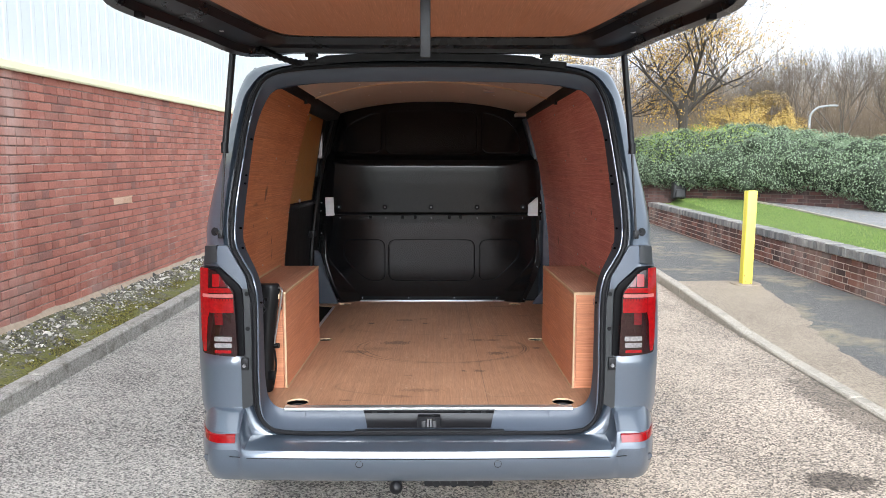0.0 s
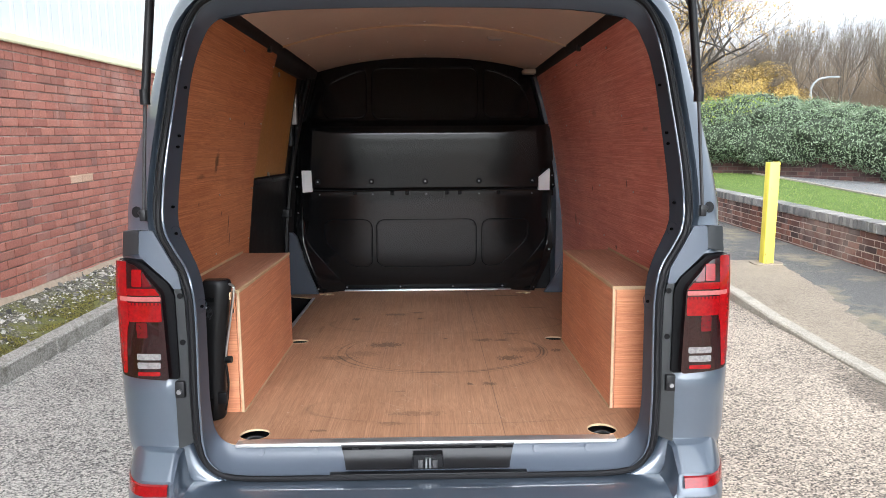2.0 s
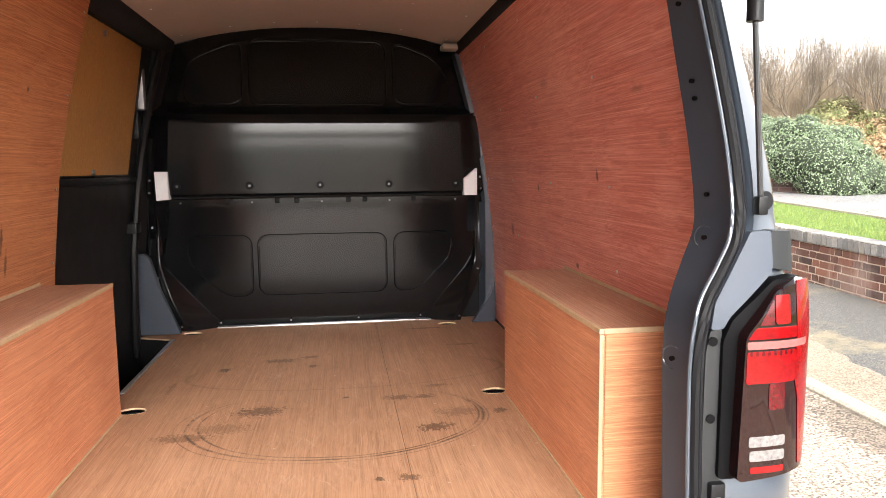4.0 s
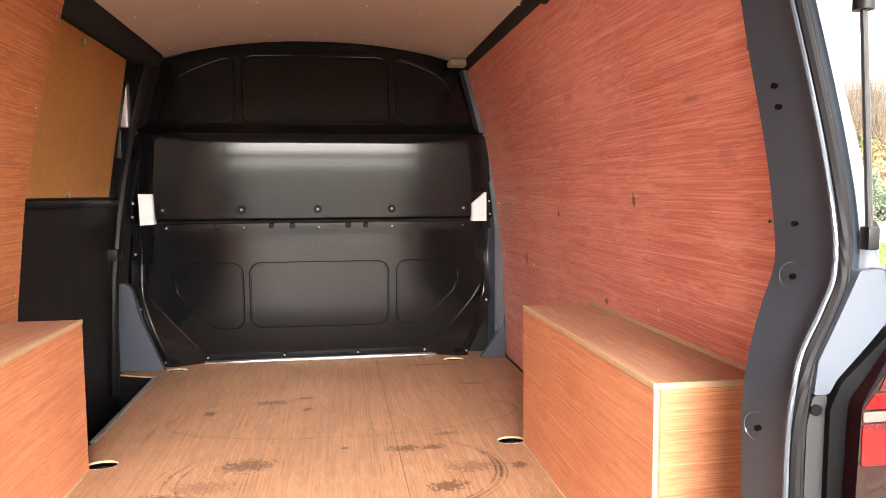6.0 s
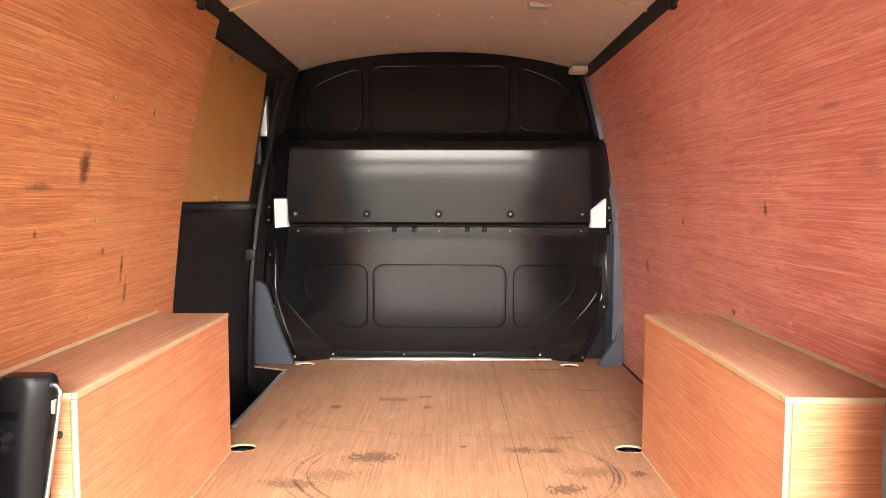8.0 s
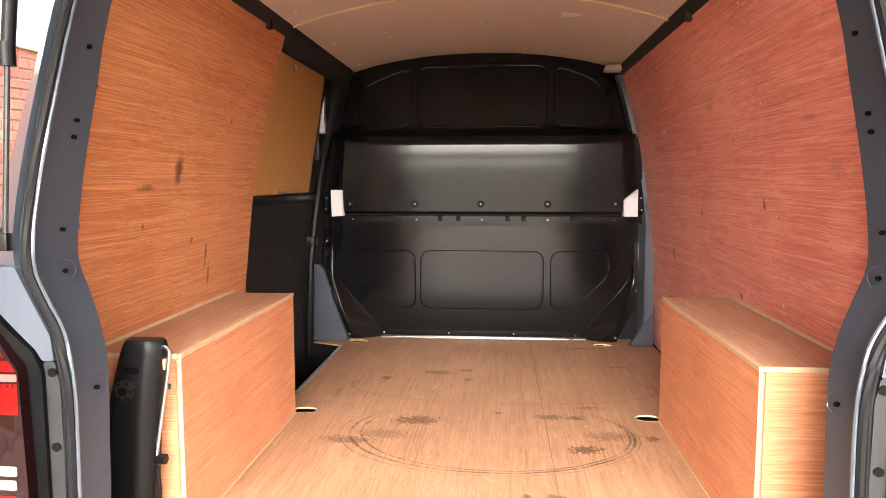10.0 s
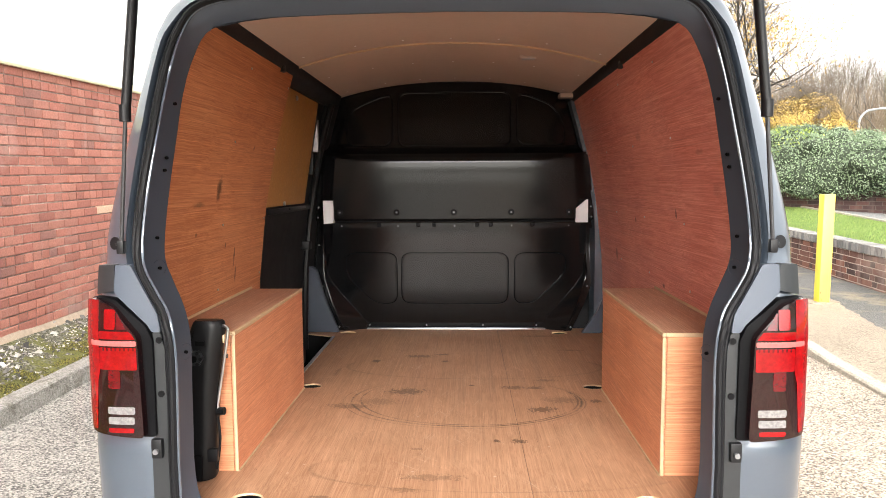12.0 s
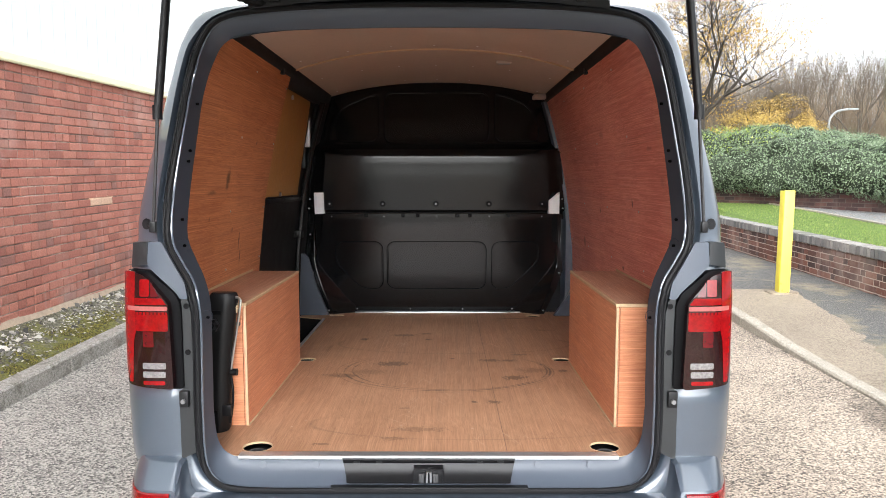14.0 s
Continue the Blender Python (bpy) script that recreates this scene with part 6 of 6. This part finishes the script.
def dense_leaves(name, blobs, count, size, material, parent, label="", seed=1):
    """Small leaves over the outside of many overlapping blobs, none inside them."""
    g = np.random.default_rng(seed)
    c = np.array([q[0] for q in blobs])
    r = np.array([q[1] for q in blobs])
    w = r[:, 0] * r[:, 2]
    pick = g.choice(len(blobs), count, p=w / w.sum())
    d = g.normal(size=(count, 3))
    d /= np.linalg.norm(d, axis=1, keepdims=True)
    depth = 1.0 - 0.24 * g.random((count, 1)) ** 1.3 + 0.05 * g.normal(size=(count, 1))
    p = c[pick] + d * r[pick] * depth
    keep = np.ones(count, bool)
    for k in range(len(blobs)):
        inside = (((p - c[k]) / (r[k] * 0.86)) ** 2).sum(1) < 1
        keep &= ~(inside & (pick != k))
    p, d = p[keep], d[keep]
    n = len(p)
    nd = d + 0.75 * g.normal(size=(n, 3)) + np.array([0, 0, 0.25])
    nd /= np.linalg.norm(nd, axis=1, keepdims=True)
    a = np.cross(nd, g.normal(size=(n, 3)))
    a /= np.linalg.norm(a, axis=1, keepdims=True)
    o = np.cross(nd, a)
    s = size * g.uniform(0.6, 1.35, (n, 1))
    verts = np.stack([p - a * s, p + o * s * 0.48, p + a * s, p - o * s * 0.48], 1).reshape(-1, 3) - np.array(parent.location)
    me = bpy.data.meshes.new(name)
    me.vertices.add(4 * n)
    me.vertices.foreach_set("co", verts.astype(np.float32).ravel())
    me.loops.add(4 * n)
    me.loops.foreach_set("vertex_index", np.arange(4 * n, dtype=np.int32))
    me.polygons.add(n)
    me.polygons.foreach_set("loop_start", np.arange(0, 4 * n, 4, dtype=np.int32))
    me.update(calc_edges=True)
    me.materials.append(material)
    ob = new(name, me)
    ob.parent = parent
    if label:
        ob["label"] = label
    return ob


# smaller lumps over the surface
rng = random.Random(32)
lumps = []
for c, r in hb:
    for k in range(5):
        d = Vector((rng.gauss(0, 1), rng.gauss(0, 1), rng.gauss(0.3, 1))).normalized()
        f = rng.uniform(.22, .40)
        lumps.append(((c[0] + d.x * r[0] * .82, c[1] + d.y * r[1] * .82, c[2] + d.z * r[2] * .82), (r[0] * f, r[1] * f, r[2] * f)))
dense_leaves("foliage", hb + lumps, 520000, 0.0205, HEDGE_LEAF, hedge, seed=5)
# dark lumps added behind the leaves as painted shade
part("core", moved(core(hb + lumps, 0.80), inv), HEDGE_GAP_SHADE, hedge)
top_b = [((c[0] - .05, c[1] - .05, c[2] + .10), (r[0] * .97, r[1] * .95, r[2])) for c, r in hb[39:78:3]]
dense_leaves("lime_foliage", top_b, 16000, 0.024, LIME_LEAF, hedge, "bright lime-green new growth", seed=6)


def grow(rng, start, direction, length, radius, depth, tubes, tips, spread=0.55, lift=0.12, kids=(2, 3), steps=4):
    pts, rad = [start.copy()], [radius]
    d = direction.normalized()
    p = start.copy()
    for i in range(steps):
        d = (d + Vector((rng.gauss(0, .13), rng.gauss(0, .13), rng.gauss(0, .09) + lift * .3))).normalized()
        p = p + d * length / steps
        pts.append(p.copy())
        rad.append(radius * (1 - 0.38 * (i + 1) / steps))
    tubes.append((pts, rad))
    if depth == 0:
        tips.append(p)
        return
    for k in range(rng.randint(*kids) + (1 if depth > 2 else 0)):
        i = rng.randint(2, steps)
        side = Vector((rng.gauss(0, 1), rng.gauss(0, 1), rng.gauss(0, .6))).normalized()
        nd = (d * (1 - spread) + side * spread + Vector((0, 0, lift))).normalized()
        grow(rng, pts[i], nd, length * rng.uniform(.58, .82), rad[i] * rng.uniform(.58, .78), depth - 1, tubes, tips, spread, lift, kids, steps)


def tree(name, label, at, trunk, radius, depth, seed, bark, leafmat, leaves, size, spread=0.6, lift=0.12, second=None, limb=None, kids=(2, 3)):
    rng = random.Random(seed)
    ob = thing(name, label, "tree", at=at)
    tubes, tips = [], []
    pts = [Vector((0, 0, -.3)), Vector((0, 0, trunk * .5)), Vector((rng.uniform(-.1, .1), 0, trunk))]
    part("trunk", tube(pts, [radius * 1.25, radius, radius * .9], 10), bark, ob)
    for k in range(5):
        a = k * 2.4 + rng.uniform(-.4, .4)
        grow(rng, pts[2] - Vector((0, 0, rng.uniform(0, trunk * .25))), Vector((math.cos(a) * .7, math.sin(a) * .7, .8)), limb or trunk, radius * .42, depth, tubes, tips, spread, lift, kids)
    big = [q for q in tubes if q[1][0] > radius * .3]
    for p, r in big:
        part("limb", tube(p, r, 8, False), bark, ob)
    tagged(part("branchwork", joined([tube(p, r, 6 if r[0] > .03 else 3, False) for p, r in tubes if r[0] <= radius * .3]), bark, ob), kind="stuff")
    if leaves:
        pool = [p for ps, rs in tubes if rs[0] < radius * .22 for p in ps[1:]] or tips
        anchors = rng.sample(pool, min(len(pool), max(leaves // 16, 1)))
        shapes = []
        for _ in range(leaves):
            p = rng.choice(anchors)
            q = p + Vector((rng.gauss(0, .16), rng.gauss(0, .16), rng.gauss(0, .13)))
            shapes.append(leaf(rng, q, size * rng.uniform(.6, 1.3)))
        part("crown", joined(shapes), leafmat, ob, "", 0)
    if second:
        low = sorted(pool, key=lambda p: p.z)[:len(pool) // 3]
        anchors = rng.sample(low, min(len(low), 700))
        part("lower_crown", joined([leaf(rng, rng.choice(anchors) + Vector((rng.gauss(0, .2), rng.gauss(0, .2), rng.gauss(0, .15))), size * rng.uniform(.6, 1.3)) for _ in range(second[1])]), second[0], ob, "", 0)
    return ob


tree("autumn_tree", "half-bare autumn tree with yellow and orange leaves", (7.7, 19.5, 0.5), 3.3, 0.145, 6, 12, BARK, GOLD_LEAF, 9000, 0.030, 0.55, 0.12, limb=2.1, second=(GOLD_LEAF, 5000), kids=(2, 4))
tree("autumn_tree", "slender autumn tree with a few golden leaves", (5.2, 22.0, 0.5), 2.6, 0.10, 5, 5, BARK, GOLD_LEAF, 4000, 0.030, 0.55, 0.12, limb=2.0, kids=(2, 4))
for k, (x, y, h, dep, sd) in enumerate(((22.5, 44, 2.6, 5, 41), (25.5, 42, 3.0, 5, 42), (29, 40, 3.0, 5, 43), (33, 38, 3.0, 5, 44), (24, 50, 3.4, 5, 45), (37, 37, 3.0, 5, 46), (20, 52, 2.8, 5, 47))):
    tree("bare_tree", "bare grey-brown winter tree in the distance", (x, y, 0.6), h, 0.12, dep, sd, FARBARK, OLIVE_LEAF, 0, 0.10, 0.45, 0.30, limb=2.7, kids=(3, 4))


def shrub(label, at, blobs, count, size, mat, seed, gaps=0.1, corek=0.7, name="shrub"):
    rng = random.Random(seed)
    ob = thing(name, label, "shrub", at=at)
    part("foliage", leaf_cloud(rng, blobs, count, size, gaps), mat, ob, "", 0)
    tubes = []
    for k in range(26):
        c, r = rng.choice(blobs)
        a = rng.uniform(0, 6.28)
        tip = Vector((c[0] + r[0] * .8 * math.cos(a), c[1] + r[1] * .8 * math.sin(a), c[2] + r[2] * rng.uniform(.3, .95)))
        tubes.append(tube([Vector((c[0] + rng.uniform(-.3, .3), c[1], 0)), Vector((c[0], c[1], c[2] * .6)).lerp(tip, .4), tip], [.035, .02, .006], 4, False))
    part("stems", joined(tubes), BARK, ob)


shrub("golden-leaved autumn bush beyond the hedge", (11.8, 24, .6), [((0, 0, 1.9), (2.1, 1.5, 1.9)), ((1.6, .3, 1.5), (1.4, 1.2, 1.5)), ((-1.9, .2, 1.4), (1.3, 1.2, 1.3))], 60000, 0.036, OCHRE_LEAF, 51, 0.12)
shrub("golden autumn bush beyond the hedge", (9.3, 23, .6), [((0, 0, 1.3), (1.8, 1.3, 1.3))], 30000, 0.034, GOLD_LEAF, 52, 0.2)
shrub("russet-brown beech hedge in the distance", (20, 31, .6), [((x, 0, 1.3), (1.7, 1.2, 1.35)) for x in (-4, -2, 0, 2, 4, 6)], 22000, 0.07, RUSSET_LEAF, 53, 0.1, name="beech_hedge")
shrub("olive-green bush in the distance", (23.5, 30, .6), [((0, 0, 1.9), (1.7, 1.4, 1.9)), ((2.8, 1, 1.6), (1.6, 1.4, 1.7))], 14000, 0.08, OLIVE_LEAF, 54, 0.15)
shrub("russet leafy scrub in the distance", (28, 27, .6), [((x, 0, 1.0), (1.7, 1.2, 1.3)) for x in (-2, 0, 2, 4)], 14000, 0.07, RUSSET_LEAF, 55, 0.12, name="beech_hedge")

shrub("clipped brown-green beech hedge beyond the path", (14.6, 18.0, .5), [((x, 0, 1.0), (1.0, .8, 1.15)) for x in (-1.2, 0, 1.2, 2.4, 3.6, 4.8)], 20000, 0.05, RUSSET_LEAF, 57, 0.05, name="beech_hedge")

# bare woodland in the distance: many fine upright stems
shapes = []
rng = random.Random(88)
for k in range(24000):
    x = rng.uniform(4, 62)
    y = 62 - 0.32 * x + rng.uniform(-5, 7)
    h = rng.uniform(4.0, 7.5) * (1.15 + 0.35 * noise.noise((x * .22, y * .1, 2)))
    lean = Vector((rng.gauss(0, .24), rng.gauss(0, .2), 1))
    b = Vector((x, y, rng.uniform(.5, 3.2)))
    mid = b + lean * h * .5 + Vector((rng.gauss(0, .15), 0, 0))
    r = rng.uniform(.005, .017)
    shapes.append(tube([b, mid, b + lean * h + Vector((rng.gauss(0, .3), 0, 0))], [r, r * .7, .006], 3, False))
WOOD = plain("grey_twig", (0.20, 0.152, 0.105), 0.95, var=0.4, scale=0.4)
tagged(part("far_woodland", joined(shapes), WOOD), "bare grey-brown woodland in the far distance", "woodland", kind="stuff")
shapes = [leaf_cloud(rng, [((x, 50 - .3 * x, 1.6), (2.6, 1.5, 2.2)) for x in range(2, 60, 3)], 16000, 0.13, 0.05)]
tagged(part("far_undergrowth", shapes[0], RUSSET_LEAF, smooth=0), "russet undergrowth below the distant woodland", "undergrowth", kind="stuff")

# street lamp
lamp = thing("street_lamp", "grey steel street lamp with a curved arm", "street lamp", at=(16.4, 28.5, .5))
arm = smooth_line([(0, 0, 3.3), (.05, 0, 3.62), (.30, 0, 3.88), (.62, 0, 3.96), (.80, 0, 3.98)], 6)
part("pole", tube([(0, 0, -.3), (0, 0, 3.3)] + [tuple(p) for p in arm[1:]], [.07, .055] + [.045] * (len(arm) - 1), 10), GALV, lamp)
part("lamp_head", box((.75, -.10, 3.95), (1.20, .10, 4.03), 0.03), GALV, lamp)

# rucksack on the lawn by the wall
bag = thing("rucksack", "black rucksack standing on the grass behind the wall", "rucksack", at=(5.60, 13.6, lawn_z(5.6, 13.6)))
part("sack", box((-.15, -.11, 0), (.15, .11, .42), 0.06, 4), DOORBLACK, bag)
part("pocket", box((-.11, -.16, .03), (.11, -.10, .22), 0.03, 3), DOORBLACK, bag)
part("strap", tube(smooth_line([(-.06, 0, .41), (-.04, 0, .47), (.04, 0, .47), (.06, 0, .41)], 5), 0.01, 6), RUBBER, bag)
# fallen leaves on the path
shapes = []
rng = random.Random(77)
for k in range(500):
    y = rng.uniform(6, 11)
    x = edge_x(y) + .1 + rng.random() ** 1.5 * 3
    shapes.append(leaf(rng, Vector((x, y, lawn_z(edge_x(y), y) + .02)), rng.uniform(.015, .035), Vector((0, 0, 4))))
tagged(part("fallen_leaves", joined(shapes), RUSSET_LEAF, smooth=0), "fallen brown leaves on the path", "leaves", kind="stuff")
